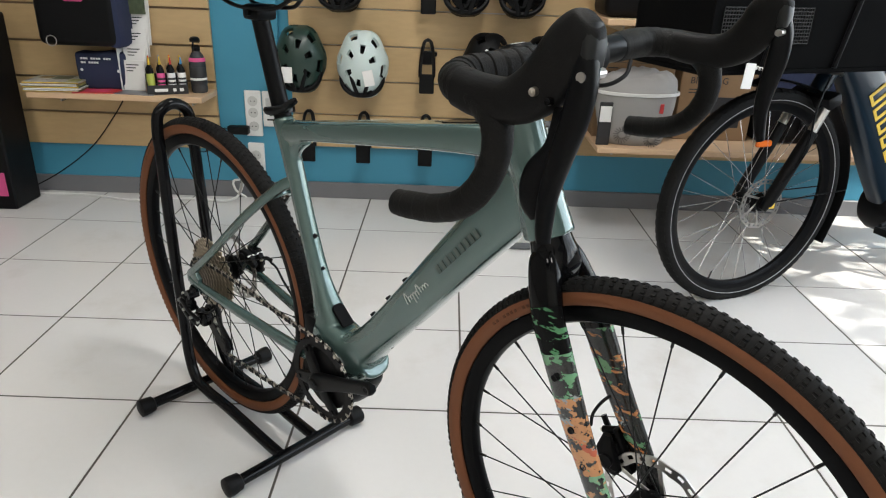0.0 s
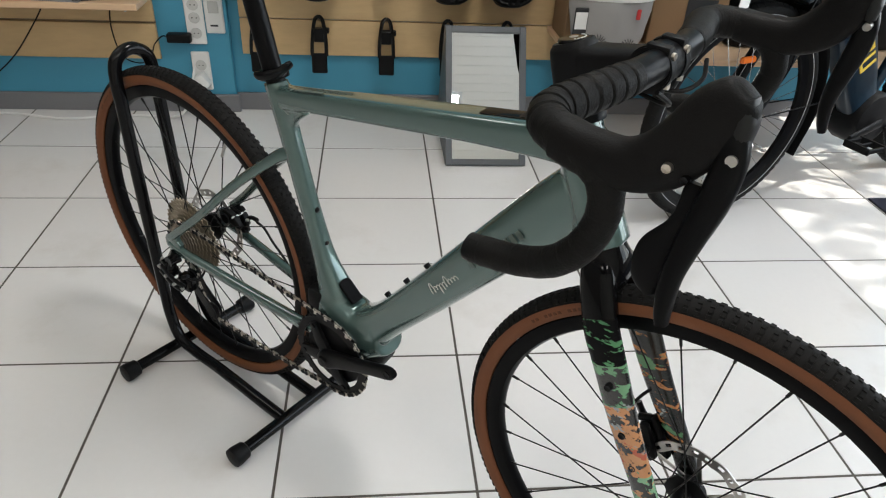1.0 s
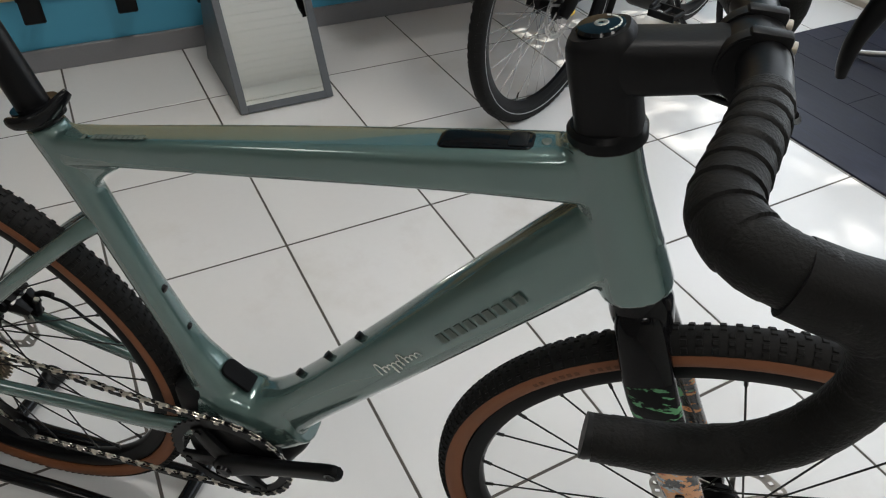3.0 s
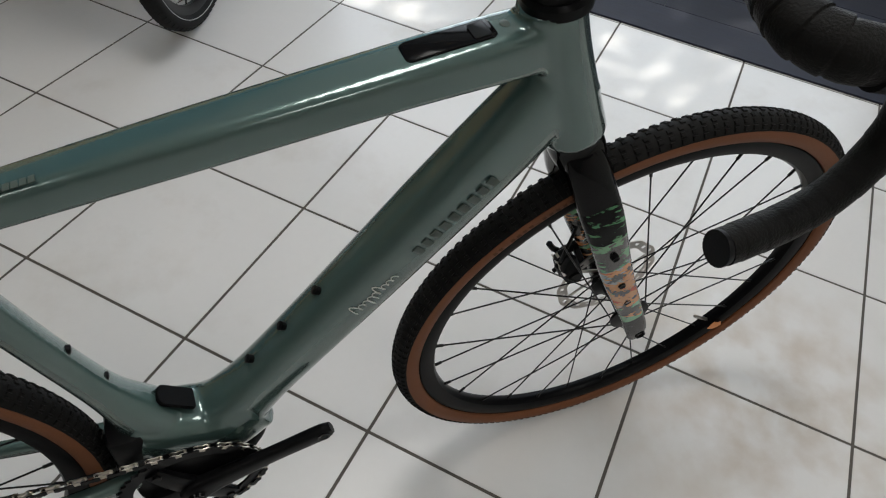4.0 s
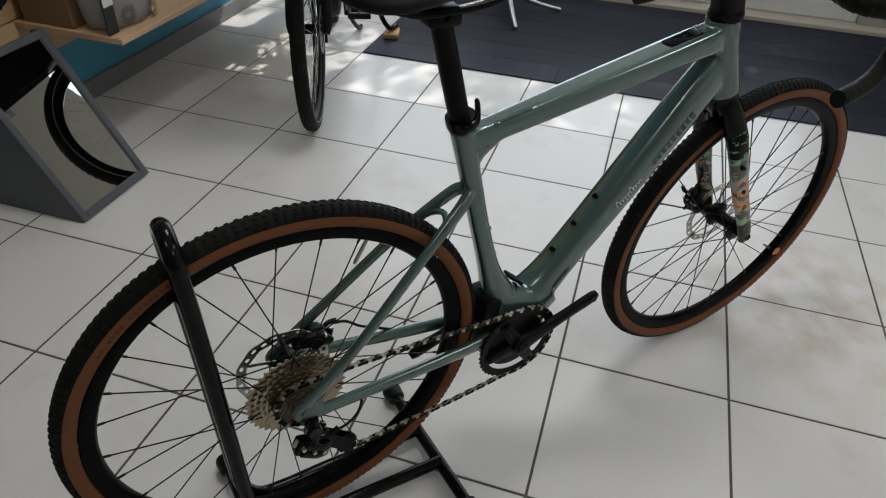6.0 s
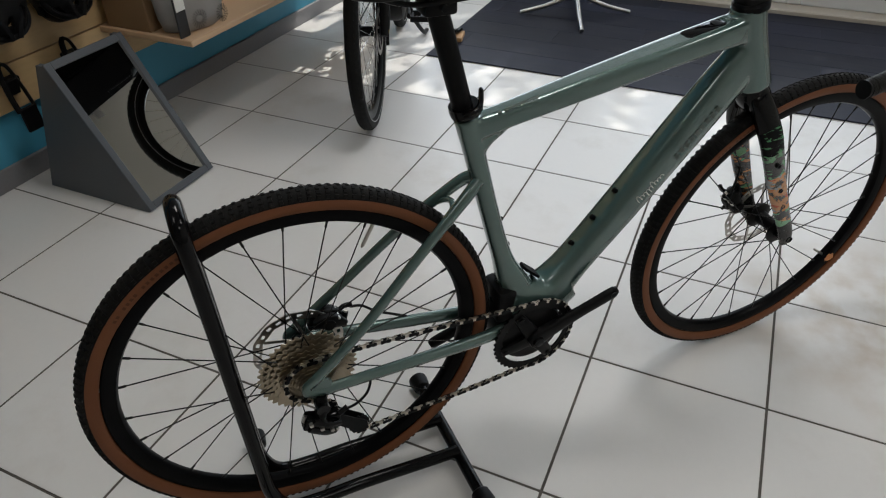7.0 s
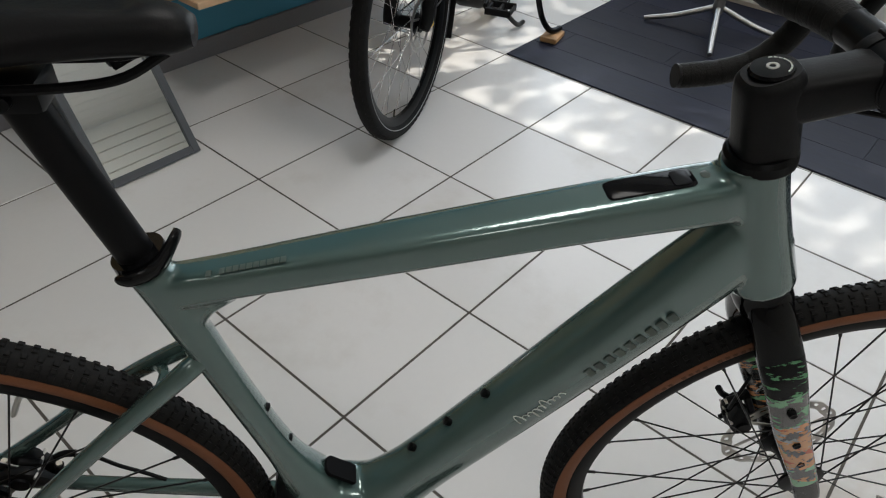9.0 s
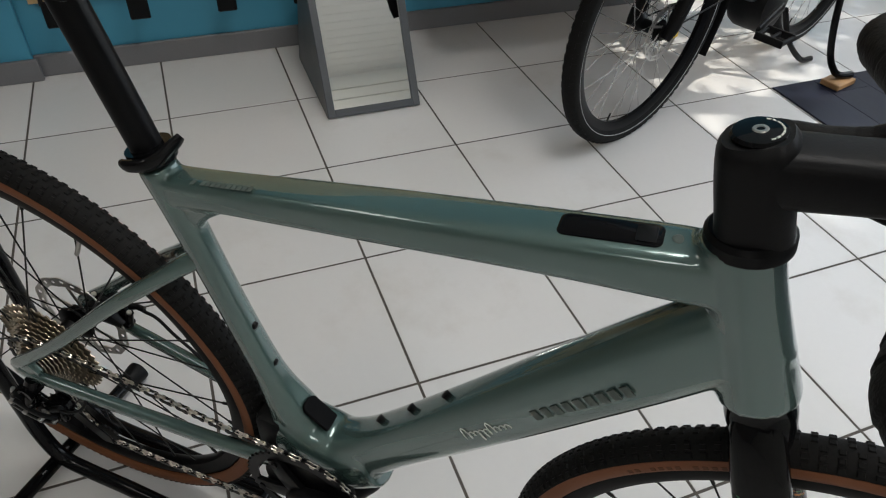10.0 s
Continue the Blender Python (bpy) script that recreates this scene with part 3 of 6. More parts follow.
# top tube display, ports, bosses, decals
def skin(bm, path, hw, ht, n=2):
    return tube(bm, path, hw, ht, n=20, power=8, side=S, steps=3)


bm = ball(bmesh.new(), (0.7575, 0, 0.4880), 0.0055, 12, (1, 1, 0.18))
part("badge", bm, MARKGREY, bike)
for x, z in ((0.5957, 0.1971), (0.5562, 0.1486), (0.5167, 0.1011)):
    m = Matrix.Translation((x, 0, z)) @ Matrix.Rotation(radians(-51), 4, "Y") @ Matrix.Rotation(radians(90), 4, "X")
    bm = lathe(bmesh.new(), [(0.0, 0.004), (0.0022, 0.004), (0.0024, 0.0015), (0.0030, 0.0032), (0.0048, 0.003), (0.0052, -0.004), (0.0, -0.005)][1:], 14, m @ Matrix.Rotation(math.pi, 4, "X"))
    part("bottle_boss", bm, BLACKSATIN, bike)
for x, z in ((0.3592, 0.2008), (0.3772, 0.1413)):
    m = Matrix.Translation((x, 0, z)) @ Matrix.Rotation(radians(17), 4, "Y") @ Matrix.Rotation(radians(90), 4, "Z")
    part("bottle_boss", lathe(bmesh.new(), [(0.0025, -0.004), (0.0048, -0.003), (0.0052, 0.004)], 14, m), BLACKSATIN, bike)
def plate(ends, thick, m):
    """A thin plate with rounded corners: corner centres with their radii, in the plate's plane."""
    rim = []
    for cx, cy, r, a0 in ends:
        rim += [(cx + r * math.cos(radians(a0 + q * 18)), cy + r * math.sin(radians(a0 + q * 18))) for q in range(6)]
    bm = bmesh.new()
    low, mid, top = ([bm.verts.new(m @ Vector((x * f, y * f, z))) for x, y in rim] for f, z in ((1.0, -thick), (1.0, 0.0), (0.965, 0.0007)))
    for p, q in ((low, mid), (mid, top)):
        for i in range(len(rim)):
            k = (i + 1) % len(rim)
            bm.faces.new((p[i], p[k], q[k], q[i]))
    bm.faces.new(top)
    bm.faces.new(low[::-1])
    return bm


m = Matrix.Translation((0.4322, 0, 0.0660)) @ Matrix.Rotation(radians(42), 4, "Y") @ Matrix.Scale(0.9, 4)
bm = plate([(0.0225, 0.0115, 0.0025, 0), (-0.016, 0.004, 0.010, 90), (-0.016, -0.004, 0.010, 180), (0.0225, -0.0115, 0.0025, 270)], 0.005, m)
part("charge_port_cover", bm, PORTRUBBER, bike, "black rubber charge port cover")
m = Matrix.Translation((0.709, 0, 0.4796)) @ Matrix.Rotation(radians(-10.4), 4, "Y")
screen = part("display", plate([(0.0325, 0.0068, 0.006, 0), (-0.0325, 0.0068, 0.006, 90), (-0.0325, -0.0068, 0.006, 180), (0.0325, -0.0068, 0.006, 270)], 0.004, m), SCREEN, bike, "smoked glass display let into the top tube")
part("display_button", plate([(0.0310, 0.0070, 0.003, 0), (0.0225, 0.0070, 0.003, 90), (0.0225, -0.0070, 0.003, 180), (0.0310, -0.0070, 0.003, 270)], 0.0003, m @ Matrix.Translation((0, 0, 0.0008))), BLACKSATIN, screen)


def bars(nm, start, step, widths, y, hgt, tilt, mat, parent, thick=0.0007):
    """A word as plain bars, along the down tube's side."""
    x = 0
    for w in widths:
        m = Matrix.Translation(start) @ Matrix.Rotation(radians(-tilt), 4, "Y")
        part(nm, box(bmesh.new(), (x, y - thick, -hgt / 2), (x + w, y + thick, hgt / 2), 0, m), mat, parent, flat=True)
        x += w + step


for s in (-1, 1):
    bars("brand_mark", (0.690, 0, 0.2600), 0.0050, [0.0078] * 9, s * 0.0296, 0.0125, 49.0, MARKGREY, bike)
    m = Matrix.Translation((0.628, s * 0.0297, 0.183)) @ Matrix.Rotation(radians(-46.5), 4, "Y")
    line = []
    for k in range(73):
        a = k * math.pi / 4
        tall = (0.0125 if k < 9 or 40 <= k < 48 else 0.0048) * (1.0 if math.cos(a) < 0 else 0.35) + (0.009 if 24 <= k < 32 and math.cos(a) > 0 else 0.0)
        line.append(m @ Vector((0.00088 * k - 0.0021 * math.sin(a), 0, -tall * math.cos(a))))
    part("shop_mark", tube(bmesh.new(), [tuple(v) for v in line], 0.00062, n=5, steps=2), MARKWHITE, bike, "thin white handwritten line")
bm = bmesh.new()
for k in range(12):
    if k != 1:
        box(bm, (0.335 + k * 0.0058, -0.0155, -0.0002), (0.3396 + k * 0.0058, -0.0085, 0.0004), 0, Matrix.Translation((0, 0, 0.4092)) @ Matrix.Translation((0.335, 0, 0)) @ Matrix.Rotation(radians(-11.3), 4, "Y") @ Matrix.Translation((-0.335, 0, 0)))
part("model_mark", bm, MARKGREY, bike, flat=True)

for x, z in ((0.560, 0.058),):
    part("bolt", ball(bmesh.new(), (x, 0, z), 0.006, 10), BLACKMATT, bike)

# seat clamp, post, saddle
seat_dir = Vector((-0.134, 0, 0.472)).normalized()
seat_m = Matrix.Translation((0.2843, 0, 0.4195)) @ Matrix.Rotation(math.atan2(seat_dir.x, seat_dir.z), 4, "Y") @ Matrix.Rotation(radians(90), 4, "X")
part("seat_clamp", lathe(bmesh.new(), [(0.0160, -0.008), (0.0225, -0.008), (0.0235, 0.0), (0.0225, 0.008), (0.0160, 0.008)], 32, seat_m), BLACKGLOSS, bike, "black quick-release seat clamp")
bm = tube(bmesh.new(), [(0.318, 0.010, 0.4335, 0.0050, 0.0032), (0.316, 0.004, 0.4300, 0.0068, 0.0040), (0.308, -0.011, 0.4205, 0.0078, 0.0045), (0.299, -0.022, 0.4165, 0.0080, 0.0048), (0.285, -0.0270, 0.4140, 0.0078, 0.0050), (0.277, -0.0255, 0.4125, 0.0066, 0.0046), (0.273, -0.0240, 0.4118, 0.0040, 0.0030)], n=12)
part("clamp_lever", bm, BLACKGLOSS, bike).location = (-0.003, 0, 0.0065)
p0, p1 = Vector((0.2865, 0, 0.405)), Vector((0.239, 0, 0.572))
part("seat_post", rod(bmesh.new(), p0, p1, 0.0155, 28), BLACKSATIN, bike, "black seat post with a round white mark")
bm = bmesh.new()
post_m = Matrix.Translation(p0) @ (p1 - p0).to_track_quat("Z", "Y").to_matrix().to_4x4() @ Matrix.Rotation(radians(-58), 4, "Z")
for k in range(16):
    ends = [(0.0055 * math.cos(a), -0.0155 - 0.0004, 0.118 + 0.0055 * math.sin(a)) for a in (2 * math.pi * k / 16, 2 * math.pi * (k + 1) / 16)]
    rod(bm, post_m @ Vector(ends[0]), post_m @ Vector(ends[1]), 0.0007, 5)
rod(bm, post_m @ Vector((0, -0.0156, 0.055)), post_m @ Vector((0, -0.0156, 0.104)), 0.0006, 5)
part("post_mark", bm, MARKWHITE, bike)
bm = bmesh.new()
box(bm, (0.215, -0.02, 0.565), (0.262, 0.02, 0.590), 0.006, segs=2)
rod(bm, (0.24, -0.026, 0.578), (0.24, 0.026, 0.578), 0.005)
part("saddle_clamp", bm, BLACKSATIN, bike)
for s in (-1, 1):
    part("saddle_rail", tube(bmesh.new(), [(0.345, s * 0.010, 0.606), (0.31, s * 0.018, 0.590), (0.25, s * 0.022, 0.586), (0.19, s * 0.022, 0.588), (0.13, s * 0.034, 0.612)], 0.0036, n=8), BLACKSATIN, bike)
bm = bmesh.new()
secs = [(0.095, 0.050, 0.012, 0.630), (0.112, 0.068, 0.018, 0.632), (0.15, 0.071, 0.019, 0.628), (0.20, 0.056, 0.018, 0.622), (0.25, 0.036, 0.018, 0.619), (0.31, 0.024, 0.017, 0.619), (0.347, 0.020, 0.015, 0.618), (0.362, 0.013, 0.009, 0.616)]
rings = []
for x, w, h, z in [tuple(q) for q in spline(secs, 4)]:
    ring = []
    for j in range(20):
        th = 2 * math.pi * j / 20
        yy = math.copysign(abs(math.cos(th)) ** 0.75, math.cos(th)) * w
        zz = math.sin(th)
        zz = zz * h * (1.0 if zz > 0 else 1.0) - (abs(yy) / 0.07) ** 2 * 0.012
        if abs(yy) < 0.014 and math.sin(th) > 0 and 0.13 < x < 0.33:
            zz -= 0.006 * (1 - abs(yy) / 0.014)
        ring.append(bm.verts.new((x, yy, z + zz)))
    rings.append(ring)
for a, b in zip(rings, rings[1:]):
    for j in range(20):
        bm.faces.new((a[j], a[(j + 1) % 20], b[(j + 1) % 20], b[j]))
bm.faces.new(rings[0]), bm.faces.new(rings[-1])
part("saddle", bm, BLACKMATT, bike, "black padded sports saddle", angle=60)

# wheels and brakes
rear = wheel_mesh("rear_wheel", bike, (0, 0, 0), "black rimmed rear wheel")
rotor(rear, 0.042, 0.08)
head_top, head_low = Vector((0.793, 0, 0.508)), Vector((0.856, 0, 0.360))
STEER = Matrix.Translation(head_low) @ Matrix.Rotation(radians(-1.9), 4, head_top - head_low) @ Matrix.Translation(-head_low)
BARS = STEER @ Matrix.Translation((0.005, 0, 0.005)) @ Matrix.Diagonal((1, 0.935, 1, 1))


def steered(ob, m=None):
    """Turns a part with the fork, which stands slightly to the right."""
    ob.data.transform((m or STEER) if ob.matrix_basis == Matrix() else ob.matrix_basis.inverted() @ (m or STEER) @ ob.matrix_basis)
    for c in ob.children:
        c.data.transform(ob.matrix_basis.inverted() @ (m or STEER) @ ob.matrix_basis)
    return ob


fore = wheel_mesh("front_wheel", bike, (WB, 0, 0), "black rimmed front wheel")
rotor(fore, 0.040, 0.08)
fore.matrix_basis = STEER @ fore.matrix_basis @ Matrix.Rotation(radians(0.8), 4, "X")
bm = tube(bmesh.new(), [(0.2895, -0.0136, 0.0), (0.301, -0.0145, 0.004), (0.306, -0.0145, 0.012)], 0.010, 0.0008, n=8, side=(0, 0, 1))
st = part("sticker", bm, material("orange_sticker", (0.65, 0.25, 0.08), 0.5), fore, "orange and white rim sticker")
st.matrix_basis = Matrix.Rotation(radians(34), 4, "Y")

# cassette
radii = [0.0850, 0.0760, 0.0672, 0.0590, 0.0520, 0.0460, 0.0410, 0.0368, 0.0328, 0.0290, 0.0250]
for k, rr in enumerate(radii):
    bm = bmesh.new()
    n = max(11, int(rr * 500))
    pts, y = [], -0.019 - k * 0.0036
    for j in range(n):
        for q, f in ((0.0, 0.94), (0.3, 1.0), (0.5, 1.0), (0.8, 0.94)):
            a = 2 * math.pi * (j + q) / n
            pts.append((rr * f * math.cos(a), rr * f * math.sin(a)))
    inner = [(x * 0.62, z * 0.62) for x, z in pts]
    m = len(pts)
    rows = [[bm.verts.new((x, yy, z)) for x, z in pp] for pp, yy in ((pts, y - 0.0008), (inner, y - 0.0008), (inner, y + 0.0008), (pts, y + 0.0008))]
    for i in range(4):
        for j in range(m):
            bm.faces.new((rows[i][j], rows[i][(j + 1) % m], rows[(i + 1) % 4][(j + 1) % m], rows[(i + 1) % 4][j]))
    part("cog", bm, COGSTEEL, rear, flat=True)
part("cassette_body", lathe(bmesh.new(), [(0.016, -0.062), (0.019, -0.058), (0.024, -0.03), (0.052, -0.019), (0.03, -0.016)], 32), BLACKSATIN, rear)

# brake callipers, rotated clear of the stays
def caliper(parent, x, y, z, turn):
    """A two-piston calliper on its flat mount: clamped halves, bolts, banjo and pad pin."""
    m = Matrix.Translation((x, y, z)) @ Matrix.Rotation(radians(turn), 4, "Y")
    bm = bmesh.new()
    for side in (-1, 1):
        tube(bm, [tuple(m @ Vector(p)) + r for p, r in (((-0.030, side * 0.010, -0.002), (0.006, 0.007)), ((-0.016, side * 0.011, 0.004), (0.009, 0.014)), ((0.004, side * 0.011, 0.005), (0.009, 0.015)), ((0.018, side * 0.010, 0.0), (0.007, 0.010)), ((0.028, side * 0.009, -0.004), (0.005, 0.006)))], n=12, power=3, side=S, steps=4)
    body = part("brake_caliper", bm, BLACKMATT, parent, "black hydraulic brake calliper")
    part("mount", box(bmesh.new(), (-0.036, -0.005, -0.020), (0.034, 0.012, -0.011), 0.003, m, 2), BLACKSATIN, body)
    for dx in (-0.030, 0.029):
        part("mounting_bolt", rod(bmesh.new(), m @ Vector((dx, 0.004, 0.010)), m @ Vector((dx, 0.004, -0.020)), 0.0055, 12), BLACKSATIN, body)
        part("bolt_head", rod(bmesh.new(), m @ Vector((dx, 0.004, 0.009)), m @ Vector((dx, 0.004, 0.0135)), 0.0038, 8), CHAINSTEEL, body)
    part("piston_cap", rod(bmesh.new(), m @ Vector((-0.006, -0.0235, 0.004)), m @ Vector((-0.006, 0.0235, 0.004)), 0.0105, 18), BLACKSATIN, body)
    part("pad_pin", rod(bmesh.new(), m @ Vector((0.010, -0.020, 0.016)), m @ Vector((0.010, 0.020, 0.016)), 0.0022, 8), STEEL, body)
    part("brake_pad", box(bmesh.new(), (-0.014, -0.0045, -0.010), (0.012, 0.0045, 0.022), 0.002, m), BLACKMATT, body)
    part("banjo", tube(bmesh.new(), [m @ Vector(p) for p in ((0.020, 0.014, 0.006), (0.030, 0.017, 0.012), (0.044, 0.018, 0.014))], 0.0046, n=10), BLACKSATIN, body)
    part("bleed_nipple", rod(bmesh.new(), m @ Vector((-0.018, 0.012, 0.014)), m @ Vector((-0.022, 0.013, 0.026)), 0.0036, 8), BLACKMATT, body)
    return body


caliper(bike, 0.060, 0.048, 0.038, 14)
steered(caliper(bike, 0.968, 0.046, 0.050, 241.5))

# motor, cranks, chain
BBX, BBZ = 0.424, -0.057
bm = bmesh.new()
m = Matrix.Translation((BBX, 0, BBZ))
lathe(bm, [(0.05, -0.046), (0.062, -0.043), (0.067, -0.030), (0.067, 0.030), (0.062, 0.043), (0.05, 0.046)], 40, m)
tube(bm, [(0.40, 0, -0.03, 0.036, 0.04), (0.455, 0, -0.062, 0.036, 0.045), (0.497, 0, -0.044, 0.028, 0.021), (0.515, 0, -0.022, 0.018, 0.012)], n=20, power=3, side=S)
box(bm, (0.352, -0.034, -0.02), (0.392, 0.034, 0.055), 0.010, segs=2)
part("motor", bm, BLACKMATT, bike, "black mid-drive motor cover")
bm = bmesh.new()
teeth, R0 = 42, 0.0855
pts = []
for j in range(teeth):
    for q, f in ((0.0, 0.955), (0.25, 0.97), (0.42, 1.0), (0.58, 1.0), (0.75, 0.97)):
        a = 2 * math.pi * (j + q) / teeth
        pts.append((R0 * f * math.cos(a), R0 * f * math.sin(a)))
inner = [(x * 0.80 * R0 / math.hypot(x, z), z * 0.80 * R0 / math.hypot(x, z)) for x, z in pts]
rows = [[bm.verts.new((BBX + x, yy, BBZ + z)) for x, z in pp] for pp, yy in ((pts, -0.0515), (inner, -0.0515), (inner, -0.0485), (pts, -0.0485))]
for i in range(4):
    for j in range(len(pts)):
        bm.faces.new((rows[i][j], rows[i][(j + 1) % len(pts)], rows[(i + 1) % 4][(j + 1) % len(pts)], rows[(i + 1) % 4][j]))
ring = part("chainring", bm, BLACKSATIN, bike, "black toothed chainring on a four-arm spider", flat=True)
bm = bmesh.new()
for k in range(4):
    a = radians(24 + 90 * k + (8 if k % 2 else -8))
    tube(bm, [(BBX, -0.054, BBZ, 0.016, 0.006), (BBX + 0.04 * math.cos(a), -0.054, BBZ + 0.04 * math.sin(a), 0.013, 0.005), (BBX + 0.071 * math.cos(a), -0.051, BBZ + 0.071 * math.sin(a), 0.010, 0.004)], n=12, power=4, side=S and (-math.sin(a), 0, math.cos(a)), steps=3)
    rod(bm, (BBX + 0.064 * math.cos(a), -0.0585, BBZ + 0.064 * math.sin(a)), (BBX + 0.064 * math.cos(a), -0.048, BBZ + 0.064 * math.sin(a)), 0.0052, 10)
part("spider", bm, BLACKSATIN, ring)
ca = math.atan2(0.069, 0.155)
for s, ang, y0, y1 in ((-1, ca, -0.060, -0.068), (1, ca + math.pi, 0.058, 0.068)):
    cx, cz = math.cos(ang), math.sin(ang)
    bm = tube(bmesh.new(), [(BBX - 0.016 * cx, y0, BBZ - 0.016 * cz, 0.008, 0.010), (BBX, y0, BBZ, 0.010, 0.019), (BBX + 0.03 * cx, y0, BBZ + 0.03 * cz, 0.009, 0.0165), (BBX + 0.10 * cx, (y0 + y1) / 2, BBZ + 0.10 * cz, 0.0075, 0.0125), (BBX + 0.165 * cx, y1, BBZ + 0.165 * cz, 0.0075, 0.0125), (BBX + 0.180 * cx, y1, BBZ + 0.180 * cz, 0.006, 0.007)], n=18, power=3.2, side=S)
    arm = part("crank_arm", bm, BLACKSATIN, bike, "black crank arm without a pedal")
    bm = lathe(bmesh.new(), [(0.0046, y1 + s * 0.0050), (0.0050, y1 + s * 0.0079), (0.0080, y1 + s * 0.0079), (0.0084, y1 + s * 0.0060)], 18, Matrix.Translation((BBX + 0.168 * cx, 0, BBZ + 0.168 * cz)))
    part("pedal_thread", bm, BLACKGLOSS, arm)
    part("crank_bolt", lathe(bmesh.new(), [(0.004, y0 + s * 0.0145), (0.010, y0 + s * 0.0135), (0.0115, y0 + s * 0.009)], 20, Matrix.Translation((BBX, 0, BBZ))), BLACKGLOSS, arm)


def chain(path, parent):
    """Links along a closed path: plates in pairs, a roller at each pin."""
    pts = [Vector(p) for p in spline(path, 14, True)]
    cum = [0]
    for i in range(len(pts)):
        cum.append(cum[-1] + (pts[(i + 1) % len(pts)] - pts[i]).length)
    total = cum[-1]
    n = int(round(total / 0.0127 / 2)) * 2
    pins, j = [], 0
    for i in range(n):
        s = total * i / n
        while cum[j + 1] < s:
            j += 1
        t = (s - cum[j]) / (cum[j + 1] - cum[j])
        pins.append(pts[j].lerp(pts[(j + 1) % len(pts)], t))
    inner, outer = bmesh.new(), bmesh.new()
    for i in range(n):
        bm = outer if i % 2 else inner
        a, b = pins[i], pins[(i + 1) % n]
        w = 0.0030 if i % 2 else 0.0020
        d = (b - a).normalized()
        u = Vector((0, 1, 0)).cross(d).normalized()
        for s in (-1, 1):
            o = Vector((0, s * w, 0))
            q = []
            for yy in (-0.0005, 0.0005):
                for e, h in ((a - d * 0.003, 0.0026), (a, 0.0042), (a.lerp(b, 0.5), 0.0028), (b, 0.0042), (b + d * 0.003, 0.0026)):
                    q.append(bm.verts.new(e + u * h + o + Vector((0, yy, 0))))
                    q.append(bm.verts.new(e - u * h + o + Vector((0, yy, 0))))
            for k in range(4):
                for base in (0, 10):
                    bm.faces.new((q[base + 2 * k], q[base + 2 * k + 2], q[base + 2 * k + 3], q[base + 2 * k + 1]))
                bm.faces.new((q[2 * k], q[2 * k + 2], q[12 + 2 * k], q[10 + 2 * k]))
                bm.faces.new((q[2 * k + 1], q[2 * k + 3], q[13 + 2 * k], q[11 + 2 * k]))
        rod(bm, a - Vector((0, 0.0034, 0)), a + Vector((0, 0.0034, 0)), 0.0019, 6)
    ch = part("chain", inner, CHAINSTEEL, parent, "roller chain with pale inner and dark outer links", flat=True)
    part("outer_chain", outer, BLACKSATIN, ch, flat=True)
    return ch


def arc(cx, cz, rr, a0, a1, n, y):
    return [(cx + rr * math.cos(radians(a0 + (a1 - a0) * i / (n - 1))), y, cz + rr * math.sin(radians(a0 + (a1 - a0) * i / (n - 1)))) for i in range(n)]


DX, DZ = 0.012, -0.085
cy = -0.046
chain([(0.30, cy - 0.004, 0.0345), (0.20, cy, 0.039), (0.10, cy + 0.002, 0.0435)] + arc(0, 0, 0.0445, 80, 252, 6, cy + 0.002) + [(0.020, cy, -0.060)] + arc(DX + 0.004, DZ + 0.006, 0.019, 110, -40, 4, cy)[1:] + arc(DX + 0.062, DZ - 0.060, 0.021, 180, 275, 4, cy) + [(0.20, cy - 0.002, -0.158), (0.32, cy - 0.004, -0.148)] + arc(BBX, BBZ, 0.0835, -100, 92, 14, -0.050), bike)

# rear derailleur
bm = bmesh.new()
tube(bm, [(0.006, -0.070, -0.012, 0.007, 0.009), (0.003, -0.078, -0.030, 0.008, 0.011), (-0.004, -0.081, -0.050, 0.010, 0.012)], n=14, power=3)
rod(bm, (0.004, -0.088, -0.028), (0.004, -0.064, -0.028), 0.0115, 18)
mech = part("rear_derailleur", bm, BLACKGLOSS, bike, "black rear derailleur with steel plates")
knuckle = Matrix.Translation((-0.010, -0.080, -0.056)) @ Matrix.Rotation(radians(22), 4, "Y")
part("upper_knuckle", box(bmesh.new(), (-0.022, -0.012, -0.014), (0.016, 0.012, 0.014), 0.005, knuckle, 2), BLACKGLOSS, mech)
for dy, dz in ((-0.013, 0.010), (-0.013, -0.006), (0.010, 0.002)):
    part("link_plate", tube(bmesh.new(), [knuckle @ Vector((-0.012, dy, dz)), knuckle @ Vector((0.022, dy + 0.004, dz - 0.014)), knuckle @ Vector((0.046, dy + 0.014, dz - 0.022))], 0.0030, 0.0065, n=10, power=4, side=S), BLACKSATIN, mech)
for dx, dy, dz in ((-0.014, -0.014, 0.006), (0.008, -0.014, -0.004), (0.030, -0.010, -0.012), (0.044, 0.000, -0.020)):
    part("pivot_pin", rod(bmesh.new(), knuckle @ Vector((dx, dy - 0.004, dz)), knuckle @ Vector((dx, dy + 0.016, dz)), 0.0036, 10), STEEL, mech)
bm = box(bmesh.new(), (0.000, -0.075, -0.104), (0.036, -0.050, -0.068), 0.007, segs=2)
rod(bm, (0.014, -0.078, -0.086), (0.014, -0.036, -0.086), 0.0150, 20)
part("lower_knuckle", bm, BLACKGLOSS, mech)
part("limit_screws", rod(bmesh.new(), (-0.032, -0.082, -0.046), (-0.026, -0.082, -0.034), 0.0030, 8), STEEL, mech)
part("barrel_adjuster", rod(bmesh.new(), (0.030, -0.078, -0.060), (0.046, -0.076, -0.052), 0.0048, 12), BLACKMATT, mech)
